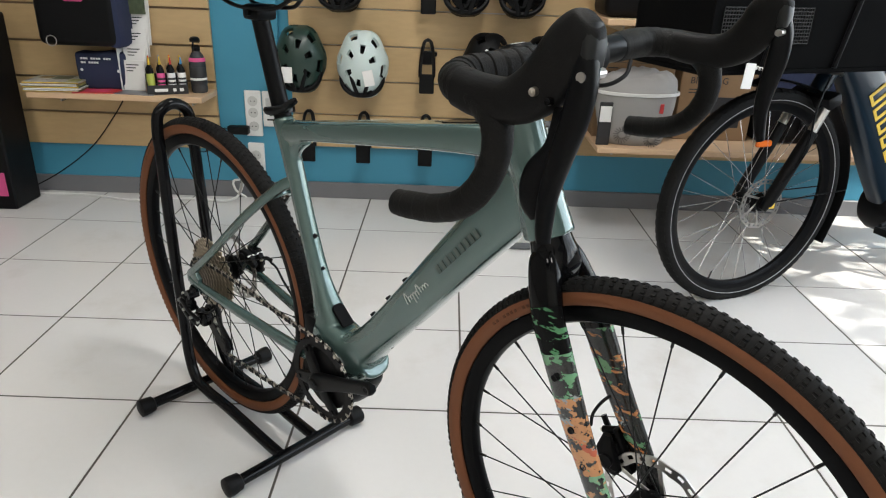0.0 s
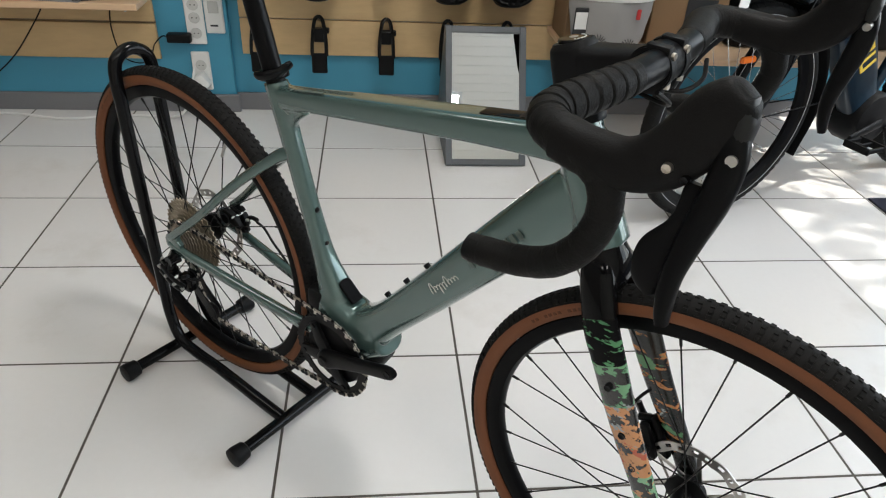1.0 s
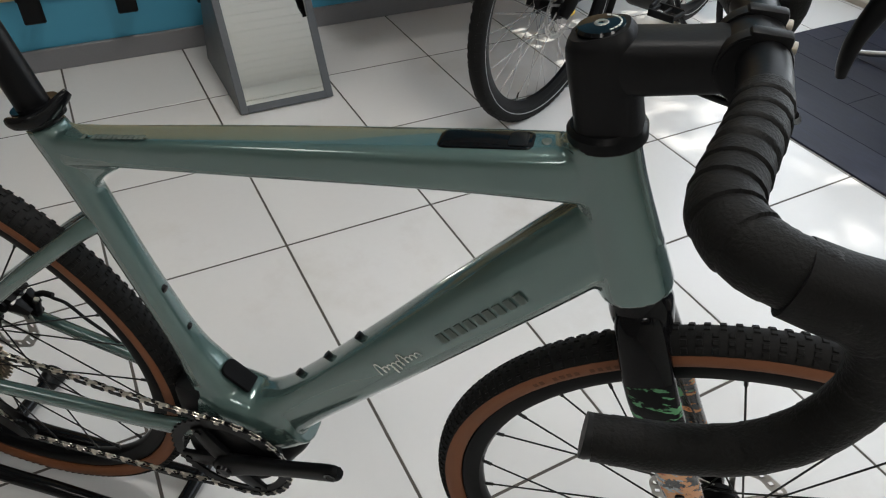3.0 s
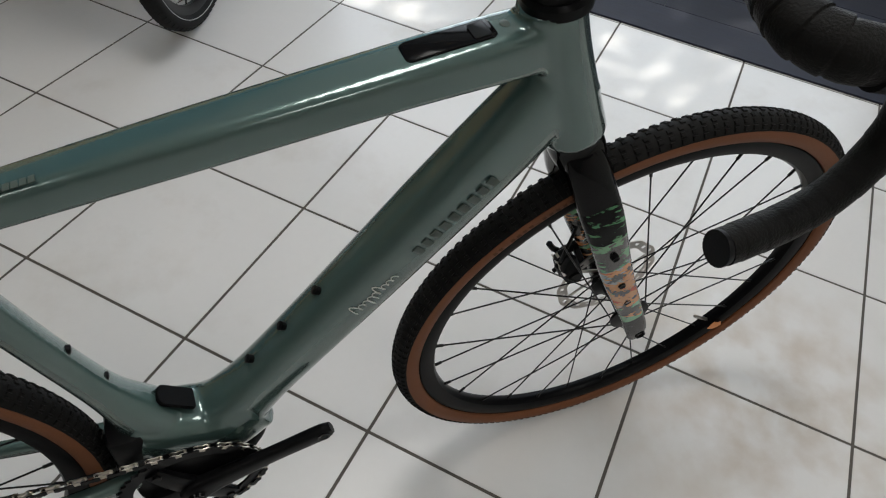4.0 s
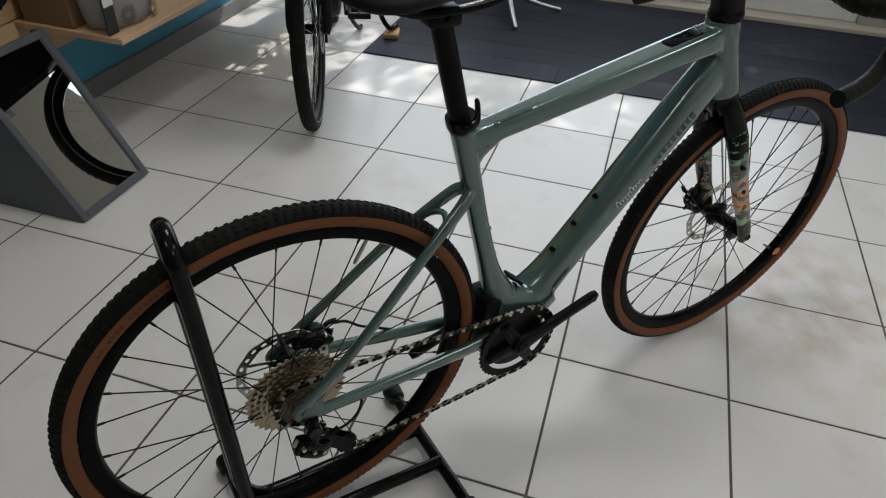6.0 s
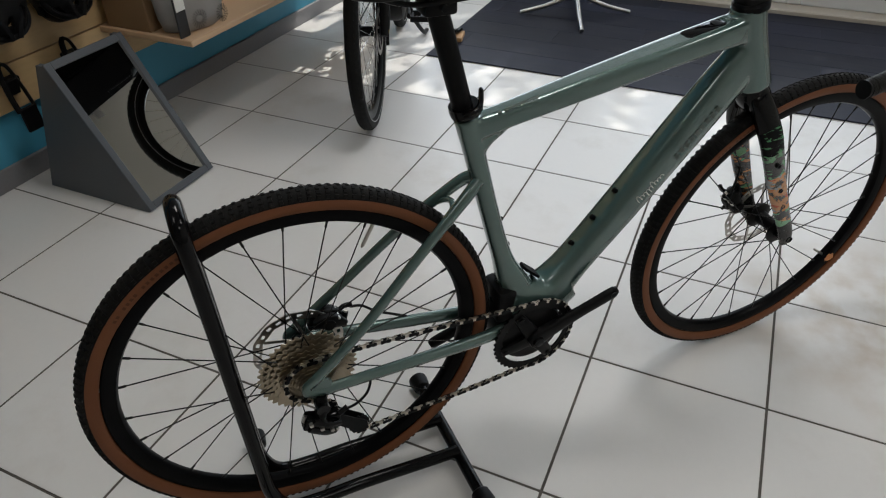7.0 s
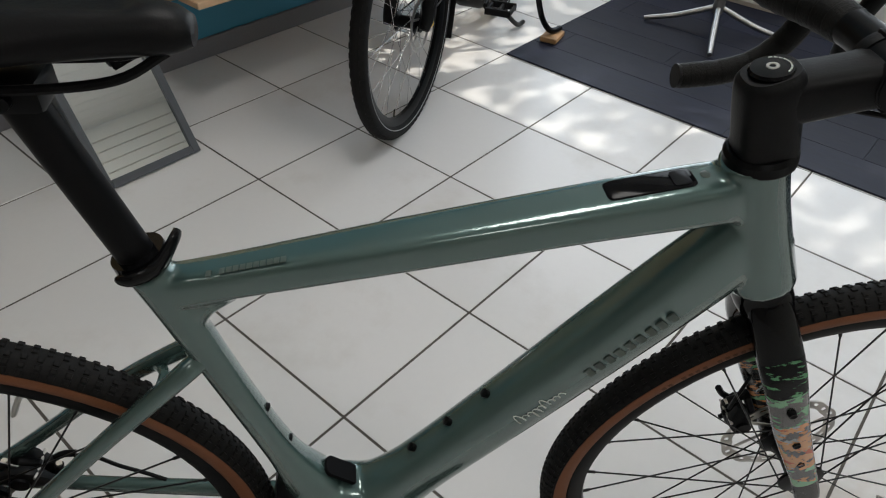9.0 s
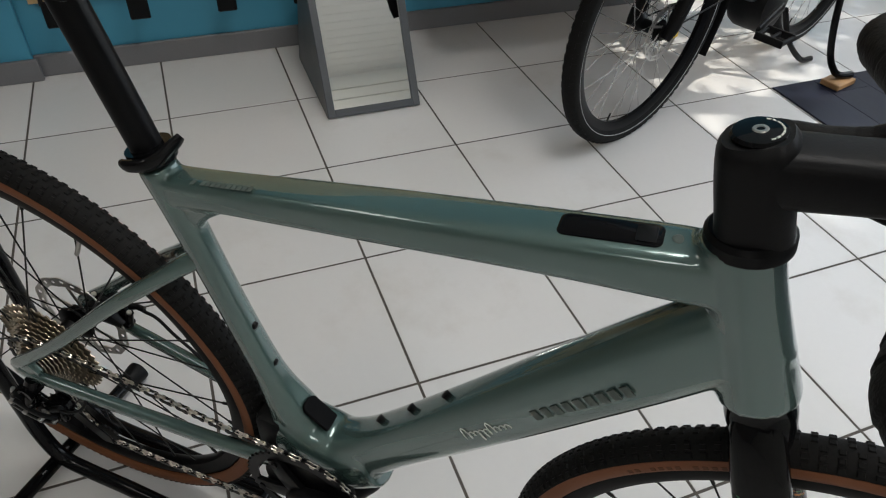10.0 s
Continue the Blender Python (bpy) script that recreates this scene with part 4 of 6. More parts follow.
for y in (-0.0545, -0.0375):
    bm = outline(bmesh.new(), [(DX - 0.014, DZ + 0.014), (DX + 0.010, DZ + 0.018), (DX + 0.030, DZ - 0.012), (DX + 0.072, DZ - 0.050), (DX + 0.074, DZ - 0.070), (DX + 0.056, DZ - 0.074), (DX + 0.010, DZ - 0.026)], y - 0.001, y + 0.001, 0.0005)
    part("cage_plate", bm, BLACKSATIN, mech, flat=True)
for x, z in ((DX + 0.004, DZ + 0.004), (DX + 0.060, DZ - 0.059)):
    pts = []
    for j in range(13):
        for q, f in ((0.0, 0.82), (0.35, 1.0), (0.65, 1.0)):
            a = 2 * math.pi * (j + q) / 13
            pts.append((x + 0.019 * f * math.cos(a), z + 0.019 * f * math.sin(a)))
    part("jockey_wheel", outline(bmesh.new(), pts, -0.0475, -0.0445), BLACKMATT, mech, flat=True)
part("gear_cable", tube(bmesh.new(), [(0.040, -0.077, -0.056), (0.062, -0.076, -0.052), (0.082, -0.072, -0.040), (0.092, -0.066, -0.024), (0.092, -0.062, -0.012)], 0.0024, n=8), BLACKMATT, bike)
part("brake_hose", tube(bmesh.new(), [(0.103, 0.066, 0.036), (0.125, 0.066, 0.030), (0.150, 0.063, 0.010), (0.180, 0.058, -0.004), (0.205, 0.052, -0.014)], 0.0026, n=8), BLACKMATT, bike)

# fork
SPECKLED = splatter("speckled_black", (0.006, 0.006, 0.0065), [((0.22, 0.24, 0.23), 120, 0.66, (1, 1, 1))], 0.25, 0.0)
fk = part("fork_crown", tube(bmesh.new(), [(0.853, 0, 0.368, 0.0255, 0.0255), (0.860, 0, 0.352, 0.0270, 0.0270), (0.867, 0, 0.337, 0.0320, 0.0285), (0.877, 0, 0.318, 0.0370, 0.0235), (0.884, 0, 0.303, 0.0300, 0.0120)], n=28, power=2.3, side=S), BLACKGLOSS, bike, "gloss black fork crown")
steered(fk)
for s in (-1, 1):
    leg = [(0.860, s * 0.010, 0.350, 0.010, 0.016), (0.869, s * 0.024, 0.329, 0.0145, 0.0225), (0.893, s * 0.043, 0.276, 0.0125, 0.0235), (0.915, s * 0.047, 0.232, 0.0115, 0.0225), (0.955, s * 0.051, 0.150, 0.0105, 0.020), (1.005, s * 0.055, 0.060, 0.0095, 0.0165), (1.032, s * 0.057, 0.008, 0.0095, 0.0155), (1.036, s * 0.057, -0.014, 0.007, 0.009)]
    q = [tuple(x) for x in spline(leg, 6)]
    cuts = [next(i for i, x in enumerate(q) if x[2] < z) for z in (0.288, 0.240, 0.192, 0.098, 0.060)]
    b0, a0, a1, a2, a3 = cuts
    zones = [(0, b0, BLACKGLOSS, "gloss black upper fork leg"), (b0, a0, CAMO_SPARSE, "black fork leg with green streaks"), (a0, a1, CAMO_GREEN, "green camouflage printed fork leg"), (a1, a2, CAMO_ORANGE, "orange and grey printed fork leg"), (a2, a3, CAMO_PALE, "pale green printed fork leg"), (a3, len(q) - 1, SPECKLED, "black lower fork leg with grey specks")]
    # left leg: similar blotch colours on a black base, darker than the right
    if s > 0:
        zones = [(0, a0, BLACKGLOSS, "gloss black upper fork leg"), (a0, a3, CAMO_DARK, "fork leg with camouflage blotches on black"), (a3, len(q) - 1, SPECKLED, "black lower fork leg with grey specks")]
    for u, v, mt, lb in zones:
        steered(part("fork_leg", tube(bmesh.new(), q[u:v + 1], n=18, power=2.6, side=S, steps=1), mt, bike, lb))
    for zz, xx in ((0.206, 0.926), (0.142, 0.958), (0.098, 0.982)):
        steered(part("fork_boss", lathe(bmesh.new(), [(0.002, s * 0.0625), (0.0045, s * 0.064), (0.0055, s * 0.059)], 14, Matrix.Translation((xx, 0, zz))), BLACKMATT, bike))
    steered(part("axle_end", lathe(bmesh.new(), [(0.0045, s * 0.064), (0.0075, s * 0.0675), (0.009, s * 0.060)], 18, Matrix.Translation((WB - 0.003, 0, 0))), BLACKSATIN, bike))
steered(part("front_brake_hose", tube(bmesh.new(), [(0.935, 0.030, 0.083), (0.936, 0.030, 0.105), (0.944, 0.036, 0.126), (0.954, 0.046, 0.140)], 0.0024, n=8), BLACKMATT, bike))


# headset cover, stem, bar
hd = Vector((-0.066, 0, 0.150)).normalized()
bm = tube(bmesh.new(), [(0.7995, 0, 0.503, 0.0300, 0.0300), (0.7975, 0, 0.512, 0.0300, 0.0300), (0.7965, 0, 0.516, 0.0270, 0.0270)], n=32, side=S, steps=1)
part("headset_cover", bm, BLACKSATIN, bike)
bm = tube(bmesh.new(), [(0.8000, 0, 0.510, 0.0245, 0.0255), (0.794, 0, 0.530, 0.0240, 0.0250), (0.786, 0, 0.555, 0.0235, 0.0250), (0.780, 0, 0.576, 0.0230, 0.0245), (0.777, 0, 0.5840, 0.0185, 0.0205)], n=28, power=2.8, side=S, steps=3)
stem = part("stem", bm, BLACKMATT, bike, "black box-section stem")
bm = tube(bmesh.new(), [(0.780, 0, 0.562, 0.0228, 0.0180), (0.802, 0, 0.565, 0.0222, 0.0205), (0.840, 0, 0.573, 0.0215, 0.0195), (0.868, 0, 0.580, 0.0230, 0.0190)], n=24, power=4, side=S, steps=3)
part("stem_body", bm, BLACKMATT, stem)
m = Matrix.Translation((0.778, 0, 0.5845)) @ Matrix.Rotation(radians(-14), 4, "Y") @ Matrix.Rotation(radians(-90), 4, "X")
cap = part("top_cap", lathe(bmesh.new(), [(0.0165, 0.003), (0.0175, -0.0005), (0.016, -0.0028), (0.008, -0.0034)], 32, m), BLACKGLOSS, stem, "round glossy stem cap")
part("cap_bolt", lathe(bmesh.new(), [(0.0022, -0.0026), (0.0026, -0.0040), (0.0046, -0.0040), (0.0052, -0.003)], 20, m), STEEL, cap)
bm = bmesh.new()
for j in range(9):
    a = radians(-60 + j * 16)
    rod(bm, m @ Vector((0.0132 * math.cos(a), -0.0031, 0.0132 * math.sin(a))), m @ Vector((0.0132 * math.cos(a + 0.2), -0.0031, 0.0132 * math.sin(a + 0.2))), 0.0007, 5)
part("cap_mark", bm, MARKWHITE, cap)
BAR = (0.875, 0, 0.584)
bm = lathe(bmesh.new(), [(0.0165, -0.025), (0.0215, -0.024), (0.0215, 0.024), (0.0165, 0.025)], 28, Matrix.Translation(BAR))
face = part("stem_faceplate", bm, BLACKSATIN, stem)
for y in (-0.0175, 0.0175):
    part("clamp_ring", lathe(bmesh.new(), [(0.0170, y - 0.0060), (0.0232, y - 0.0055), (0.0240, y), (0.0232, y + 0.0055), (0.0170, y + 0.0060)], 28, Matrix.Translation(BAR)), BLACKMATT, face)
    for dz in (-0.019, 0.019):
        part("lug", box(bmesh.new(), (0.866, y - 0.0065, 0.584 + dz - 0.006), (0.892, y + 0.0065, 0.584 + dz + 0.006), 0.003, segs=2), BLACKMATT, face)
for y in (-0.016, 0.016):
    for dz in (-0.015, 0.015):
        rod_b = rod(bmesh.new(), (0.884, y, 0.584 + dz), (0.8955, y, 0.585 + dz * 0.95), 0.0042, 12)
        part("bolt", rod_b, CHAINSTEEL, face)
for s in (-1, 1):
    part("handlebar", tube(bmesh.new(), [(0.875, 0, 0.584), (0.874, s * 0.05, 0.584), (0.872, s * 0.075, 0.584)], 0.0159, n=24, side=None), BLACKSATIN, bike, "black alloy drop handlebar clamp section")
    path = [(0.873, s * 0.070, 0.584, 0.0165, 0.0165), (0.866, s * 0.11, 0.583, 0.0172, 0.0172), (0.855, s * 0.155, 0.580, 0.0178, 0.0178), (0.851, s * 0.186, 0.578, 0.0180, 0.0180), (0.866, s * 0.211, 0.577, 0.0180, 0.0180), (0.898, s * 0.222, 0.574, 0.0172, 0.0172), (0.924, s * 0.225, 0.557, 0.0155, 0.0155), (0.931, s * 0.229, 0.528, 0.0142, 0.0142), (0.921, s * 0.234, 0.496, 0.0142, 0.0142), (0.898, s * 0.238, 0.471, 0.0142, 0.0142), (0.866, s * 0.241, 0.458, 0.0142, 0.0142), (0.836, s * 0.243, 0.453, 0.0142, 0.0142), (0.820, s * 0.244, 0.451, 0.0138, 0.0138)]
    q = [tuple(x) for x in spline(path, 26)]
    # wrapped tape: each turn slightly proud at its edge
    dist, wrapped = 0.0, []
    for i, x in enumerate(q):
        if i:
            dist += math.dist(x[:3], q[i - 1][:3])
        k = 1 + (0.065 if dist < 0.15 else 0.03) * ((dist / 0.0175) % 1.0) - (0.03 if (dist / 0.0175) % 1.0 < 0.12 and dist < 0.15 else 0.0)
        wrapped.append((*x[:3], x[3] * k, x[4] * k))
    wr = part("bar_tape", tube(bmesh.new(), wrapped, n=20, steps=1), TAPE, bike, "black wrapped handlebar tape", angle=50)
    part("bar_plug", lathe(bmesh.new(), [(0.004, -0.0055), (0.0095, -0.0050), (0.0128, -0.003), (0.0138, 0.0), (0.0138, 0.003)], 24, Matrix.Translation((0.818, s * 0.244, 0.451)) @ Matrix.Rotation(radians(-90 + 180), 4, "Z") ), BLACKMATT, wr)
    # brake hood and lever
    bm = tube(bmesh.new(), [(0.880, s * 0.219, 0.576, 0.0185, 0.0185), (0.905, s * 0.222, 0.573, 0.0180, 0.0195), (0.938, s * 0.223, 0.574, 0.0170, 0.0205), (0.962, s * 0.222, 0.585, 0.0168, 0.0230), (0.979, s * 0.219, 0.604, 0.0166, 0.0240), (0.990, s * 0.215, 0.624, 0.0166, 0.0235), (0.999, s * 0.213, 0.638, 0.0155, 0.0200), (1.004, s * 0.212, 0.646, 0.0125, 0.0150), (1.006, s * 0.212, 0.649, 0.0060, 0.0070)], n=24, power=2.6, side=S, steps=5)
    hood = part("brake_hood", bm, HOODRUBBER, bike, "black rubber brake hood with lever", angle=60)
    part("hood_bolt", lathe(bmesh.new(), [(0.002, s * 0.2410), (0.0036, s * 0.2415), (0.0040, s * 0.2360)], 16, Matrix.Translation((0.974, 0, 0.590))), CHAINSTEEL, hood)
    part("hood_bolt", lathe(bmesh.new(), [(0.002, s * 0.2375), (0.003, s * 0.2380), (0.0036, s * 0.2320)], 12, Matrix.Translation((0.987, 0, 0.584))), BLACKGLOSS, hood)
    bm = tube(bmesh.new(), [(1.006, s * 0.217, 0.622, 0.0105, 0.0100), (1.010, s * 0.222, 0.600, 0.0105, 0.0115), (1.008, s * 0.227, 0.572, 0.0098, 0.0120), (1.002, s * 0.233, 0.540, 0.0090, 0.0105), (0.998, s * 0.240, 0.508, 0.0085, 0.0085), (1.000, s * 0.246, 0.482, 0.0085, 0.0066), (1.003, s * 0.249, 0.468, 0.0070, 0.0050)], n=16, power=2.6, side=S)
    part("brake_lever", bm, BLACKSATIN, hood, "long black brake lever blade")
    part("hood_cap", tube(bmesh.new(), [(1.0035, s * 0.2125, 0.642, 0.0125, 0.0100), (1.0090, s * 0.2135, 0.628, 0.0145, 0.0090), (1.0110, s * 0.2150, 0.612, 0.0130, 0.0060)], n=16, power=2.6, side=S, steps=4), material("dark_grey_plastic", (0.014, 0.0145, 0.0145), 0.4, spec=0.2), hood, "dark grey plastic cap on the hood")
    part("pivot_pin", rod(bmesh.new(), (1.012, s * 0.198, 0.606), (1.012, s * 0.232, 0.606), 0.0042, 12), STEEL, hood, "bright lever pivot pin")
    if s < 0:
        bm = tube(bmesh.new(), [(0.992, s * 0.222, 0.578, 0.004, 0.007), (0.990, s * 0.228, 0.545, 0.004, 0.009), (0.981, s * 0.233, 0.518, 0.004, 0.016), (0.979, s * 0.237, 0.496, 0.003, 0.013), (0.985, s * 0.239, 0.482, 0.002, 0.004)], n=12, side=S)
        part("shift_paddle", bm, BLACKSATIN, hood)
for k, (y, z) in enumerate(((0.012, 0.556), (-0.010, 0.552))):
    part("control_cable", tube(bmesh.new(), [(0.895, y * 6, 0.572), (0.902, y * 4, 0.558), (0.888, y * 2, 0.548), (0.85, y, 0.550), (0.82, y * 0.6, 0.556)], 0.0025, n=8), BLACKMATT, bike)

steered(stem)
for c in [x for x in face.children] + [x for x in cap.children]:
    c.data.transform(STEER)
for c in bike.children:
    if c.name.split(".")[0] in ("handlebar", "bar_tape", "brake_hood", "control_cable"):
        steered(c, BARS)


# ---- rear wheel stand ----
STAND = Matrix.Translation((0, 0, 0)) @ pose(-0.562, -0.409, 0, 0, 0, -41.9)
stand = thing("bike_stand", "black tubular floor stand gripping the rear wheel", "bike stand", STAND)
RT = 0.0125
for s in (-1, 1):
    pts = [(-0.13, s * 0.040, 0.62), (-0.125, s * 0.042, 0.45), (-0.118, s * 0.042, 0.20), (-0.112, s * 0.043, 0.115), (-0.085, s * 0.045, 0.060), (-0.03, s * 0.045, 0.048), (0.06, s * 0.045, 0.046), (0.20, s * 0.045, 0.034), (0.262, s * 0.045, 0.030)]
    part("upright", tube(bmesh.new(), pts, RT, n=14, side=S), BLACKGLOSS, stand, "glossy black bent steel tube")
part("hoop", tube(bmesh.new(), [(-0.13, -0.040, 0.62), (-0.132, -0.040, 0.665), (-0.133, -0.032, 0.705), (-0.133, 0.0, 0.722), (-0.133, 0.032, 0.705), (-0.132, 0.040, 0.665), (-0.13, 0.040, 0.62)], RT, n=14, side=(1, 0, 0)), BLACKGLOSS, stand)
for x in (-0.115, 0.262):
    part("cross_bar", rod(bmesh.new(), (x, -0.165, 0.022), (x, 0.165, 0.022), 0.0125, 14), BLACKGLOSS, stand)
    for s in (-1, 1):
        m = Matrix.Translation((x, s * 0.165, 0.022))
        part("rubber_foot", lathe(bmesh.new(), [(0.0135, -s * 0.022), (0.0185, -s * 0.018), (0.0215, s * 0.005), (0.0205, s * 0.013), (0.012, s * 0.016)], 24, m), BLACKMATT, stand)

# ---- things on the walls ----
CARD = material("brown_cardboard", (0.25, 0.15, 0.075), 0.75, 0, 0.12, 6, 180, 0.08)
INK = material("dark_print", (0.02, 0.02, 0.022), 0.5)
CANVAS = material("grey_canvas", (0.33, 0.32, 0.31), 0.85, 0, 0.1, 9, 500, 0.3)
NAVY = material("navy_fabric", (0.015, 0.022, 0.06), 0.8, 0, 0.2, 9, 500, 0.3)
RED = material("red_paper", (0.55, 0.04, 0.04), 0.5, 0, 0.1)
PINK = material("pink_print", (0.65, 0.08, 0.25), 0.5, 0, 0.1)
YELLOW = material("yellow_print", (0.75, 0.50, 0.05), 0.5, 0, 0.1)
EBLUE = material("dark_blue_paint", (0.006, 0.016, 0.028), 0.3, 0.0, 0.06, 5, 400, 0.0, 0.15, spec=0.3)
ORANGE = material("orange_reflector", (0.85, 0.18, 0.02), 0.25, 0, 0.1)
WHITEPAINT = material("white_line", (0.75, 0.75, 0.74), 0.5, 0, 0.05)


def card(bm, c, w, h, tilt=0, turn=0):
    return box(bm, (-w / 2, -0.0015, -h / 2), (w / 2, 0.0015, h / 2), 0.001, Matrix.Translation(c) @ Matrix.Rotation(radians(turn), 4, "Z") @ Matrix.Rotation(radians(tilt), 4, "Y"))


def helmet(x, z, shell, label, tag=None, size=1.0, turn=0):
    """A vented helmet hung crown outward from the slats, on its holder."""
    t = thing("helmet", label, "helmet", pose(x, YB - 0.115, z, 0, 0, turn), group="helmets on the wall")
    bm = bmesh.new()
    nu, nv = 36, 18
    grid = []
    for i in range(nv + 1):
        ph = math.pi * 0.56 * i / nv
        row = []
        for j in range(nu):
            th = 2 * math.pi * j / nu
            rib = 0.004 * math.cos(6 * th) * math.sin(ph) ** 2
            rx, rz = 0.092 * size + rib, 0.122 * size + rib
            x0, z0 = math.sin(ph) * math.cos(th) * rx, math.sin(ph) * math.sin(th) * rz
            z0 -= 0.012 * (1 if z0 < 0 else 0) * math.sin(ph)
            row.append(bm.verts.new((x0, -math.cos(ph) * 0.085 * size, z0)))
        grid.append(row)
    for i in range(nv):
        for j in range(nu):
            k = (j + 1) % nu
            vent = 3 <= i <= 15 and (i - 3) % 5 in (1, 2, 3) and (j + (3 if (i - 3) // 5 % 2 else 0)) % (6 if i < 13 else 4) in (1, 2)
            if i == 0:
                if j == 0:
                    pass
            if not vent:
                try:
                    bm.faces.new((grid[i][j], grid[i][k], grid[i + 1][k], grid[i + 1][j]))
                except ValueError:
                    pass
    bmesh.ops.remove_doubles(bm, verts=bm.verts, dist=0.0004)
    bmesh.ops.solidify(bm, geom=bm.faces[:], thickness=0.012)
    part("shell", bm, shell, t)
    bm = ball(bmesh.new(), (0, 0.01, 0), 0.082 * size, 24, (1.02, 0.92, 1.34))
    part("liner", bm, BLACKMATT, t)
    part("rim", tube(bmesh.new(), [(-0.088, -0.01, -0.02), (-0.078, -0.04, -0.085), (-0.035, -0.055, -0.118), (0.035, -0.055, -0.118), (0.078, -0.04, -0.085), (0.088, -0.01, -0.02)], 0.010, 0.014, n=10), BLACKMATT, t)
    for dx in (-0.03, 0.028):
        part("strap", tube(bmesh.new(), [(dx * 1.3, -0.080, -0.02), (dx * 1.1, -0.085, -0.06), (dx * 0.4, -0.075, -0.125)], 0.008, 0.002, n=8), BLACKMATT, t)
    bm = box(bmesh.new(), (-0.035, 0.0, -0.135), (0.035, 0.09, -0.105), 0.008, segs=2)
    part("holder", bm, BLACKMATT, t)
    if tag:
        part("price_tag", card(bmesh.new(), (tag[0], -0.106, tag[1]), 0.042, 0.062, tag[2]), PAPER, t, "white price tag")


MINT = material("mint_white_shell", (0.58, 0.68, 0.66), 0.35, 0, 0.05, 8, 300, 0.0, 0.3)
DKGREEN = material("dark_green_shell", (0.012, 0.035, 0.026), 0.4, 0, 0.1, 8, 300, 0.0, 0.2)
helmet(-0.672, 0.640, DKGREEN, "dark green vented bicycle helmet on a wall holder", (-0.035, -0.055, 0))
helmet(-0.415, 0.628, MINT, "mint white vented bicycle helmet on a wall holder", (0.035, -0.045, -12))
helmet(0.098, 0.632, BLACKMATT, "matt black vented bicycle helmet with a white tag", (-0.015, 0.045, 40), 1.03)
helmet(0.335, 0.627, BLACKMATT, "matt black vented bicycle helmet with a white tag", (0.04, -0.02, 35), 1.03)
for x in (-0.50, 0.0, 0.22):
    helmet(x, 0.965, BLACKGLOSS, "glossy black bicycle helmet on a wall holder", None, 1.0)


def helmet_holder(x, z):
    """An empty curved plastic holder with a window."""
    t = thing("helmet_holder", "empty black plastic helmet holder hooked in the slats", "holder", pose(x, YB - 0.026, z), group="empty holders")
    bm = bmesh.new()
    for s in (-1, 1):
        tube(bm, [(0, -0.02, 0.112), (s * 0.015, -0.028, 0.098), (s * 0.024, -0.042, 0.05), (s * 0.028, -0.058, 0.0), (s * 0.028, -0.070, -0.035)], 0.006, 0.010, n=8)
    part("frame", bm, BLACKMATT, t)
    part("web", box(bmesh.new(), (-0.022, -0.04, 0.02), (0.022, -0.03, 0.078), 0.004, pose(0, 0, 0, 12)), BLACKMATT, t)
    bm = box(bmesh.new(), (-0.031, -0.074, -0.11), (0.031, -0.064, -0.03), 0.004, pose(0, 0, 0, -6))
    part("lip", bm, BLACKMATT, t)
    part("hook", box(bmesh.new(), (-0.018, -0.035, 0.045), (0.040, 0.0, 0.062), 0.003), BLACKMATT, t)


for x, z in ((-0.150, 0.612), (-0.66, 0.30), (-0.42, 0.30), (-0.15, 0.296), (0.10, 0.296), (0.345, 0.296), (-0.15, 0.93)):
    helmet_holder(x, z)


def shelf(x0, x1, y0, y1, top, thick, label):
    t = thing("wall_shelf", label, "shelf")
    part("board", box(bmesh.new(), (x0, y0, top - thick), (x1, y1, top), 0.003), SHELFWOOD, t, flat=True)
    for x in (x0 + 0.08, x1 - 0.08):
        part("bracket", box(bmesh.new(), (x, y0 + 0.1, top - thick - 0.03), (x + 0.006, y1, top - thick)), STEEL, t, flat=True)
    return t


shelf(0.519, 1.95, 0.753, YB - 0.024, 0.391, 0.022, "pale beech shelf board under the slatted wall")
shelf(0.50, 0.80, 0.75, YB - 0.024, 0.858, 0.022, "short pale beech shelf board with black goods")
shelf(-1.76, -1.05, 0.95, YB - 0.054, 0.487, 0.024, "pale beech shelf board holding bottles and leaflets")


def words(txt, size, m, mat, parent, name="lettering"):
    c = bpy.data.curves.new(name, "FONT")
    c.body, c.size, c.extrude, c.align_x = txt, size, 0.0006, "LEFT"
    o = new(name, c)
    dg = bpy.context.evaluated_depsgraph_get()
    me = bpy.data.meshes.new_from_object(o.evaluated_get(dg))
    bpy.data.objects.remove(o)
    me.materials.append(mat)
    ob = new(name, me)
    ob.parent = parent
    ob.matrix_basis = m
    return ob


for x, w, h in ((0.53, 0.30, 0.31), (0.86, 0.30, 0.30)):
    t = thing("cardboard_box", "brown cardboard box with dark print standing on the shelf", "box", pose(x, 0.94, 0.391), group="boxes on the shelf")
    part("carton", box(bmesh.new(), (0, 0, 0), (w, 0.2, h), 0.003), CARD, t, flat=True)
    words("BIKE BAG", 0.036, pose(0.035, -0.001, h - 0.075, 90), INK, t)
    for z in (h - 0.038, h - 0.10, h - 0.112):
        part("print_line", box(bmesh.new(), (0.035, -0.0015, z), (0.075, 0.001, z + 0.004)), INK, t, flat=True)
    part("lid_seam", box(bmesh.new(), (0.0, -0.0012, h - 0.016), (w, 0.001, h - 0.0145)), INK, t, flat=True)
    part("print", box(bmesh.new(), (w * 0.45, -0.002, h * 0.18), (w * 0.85, 0.001, h * 0.58)), INK, t, flat=True)

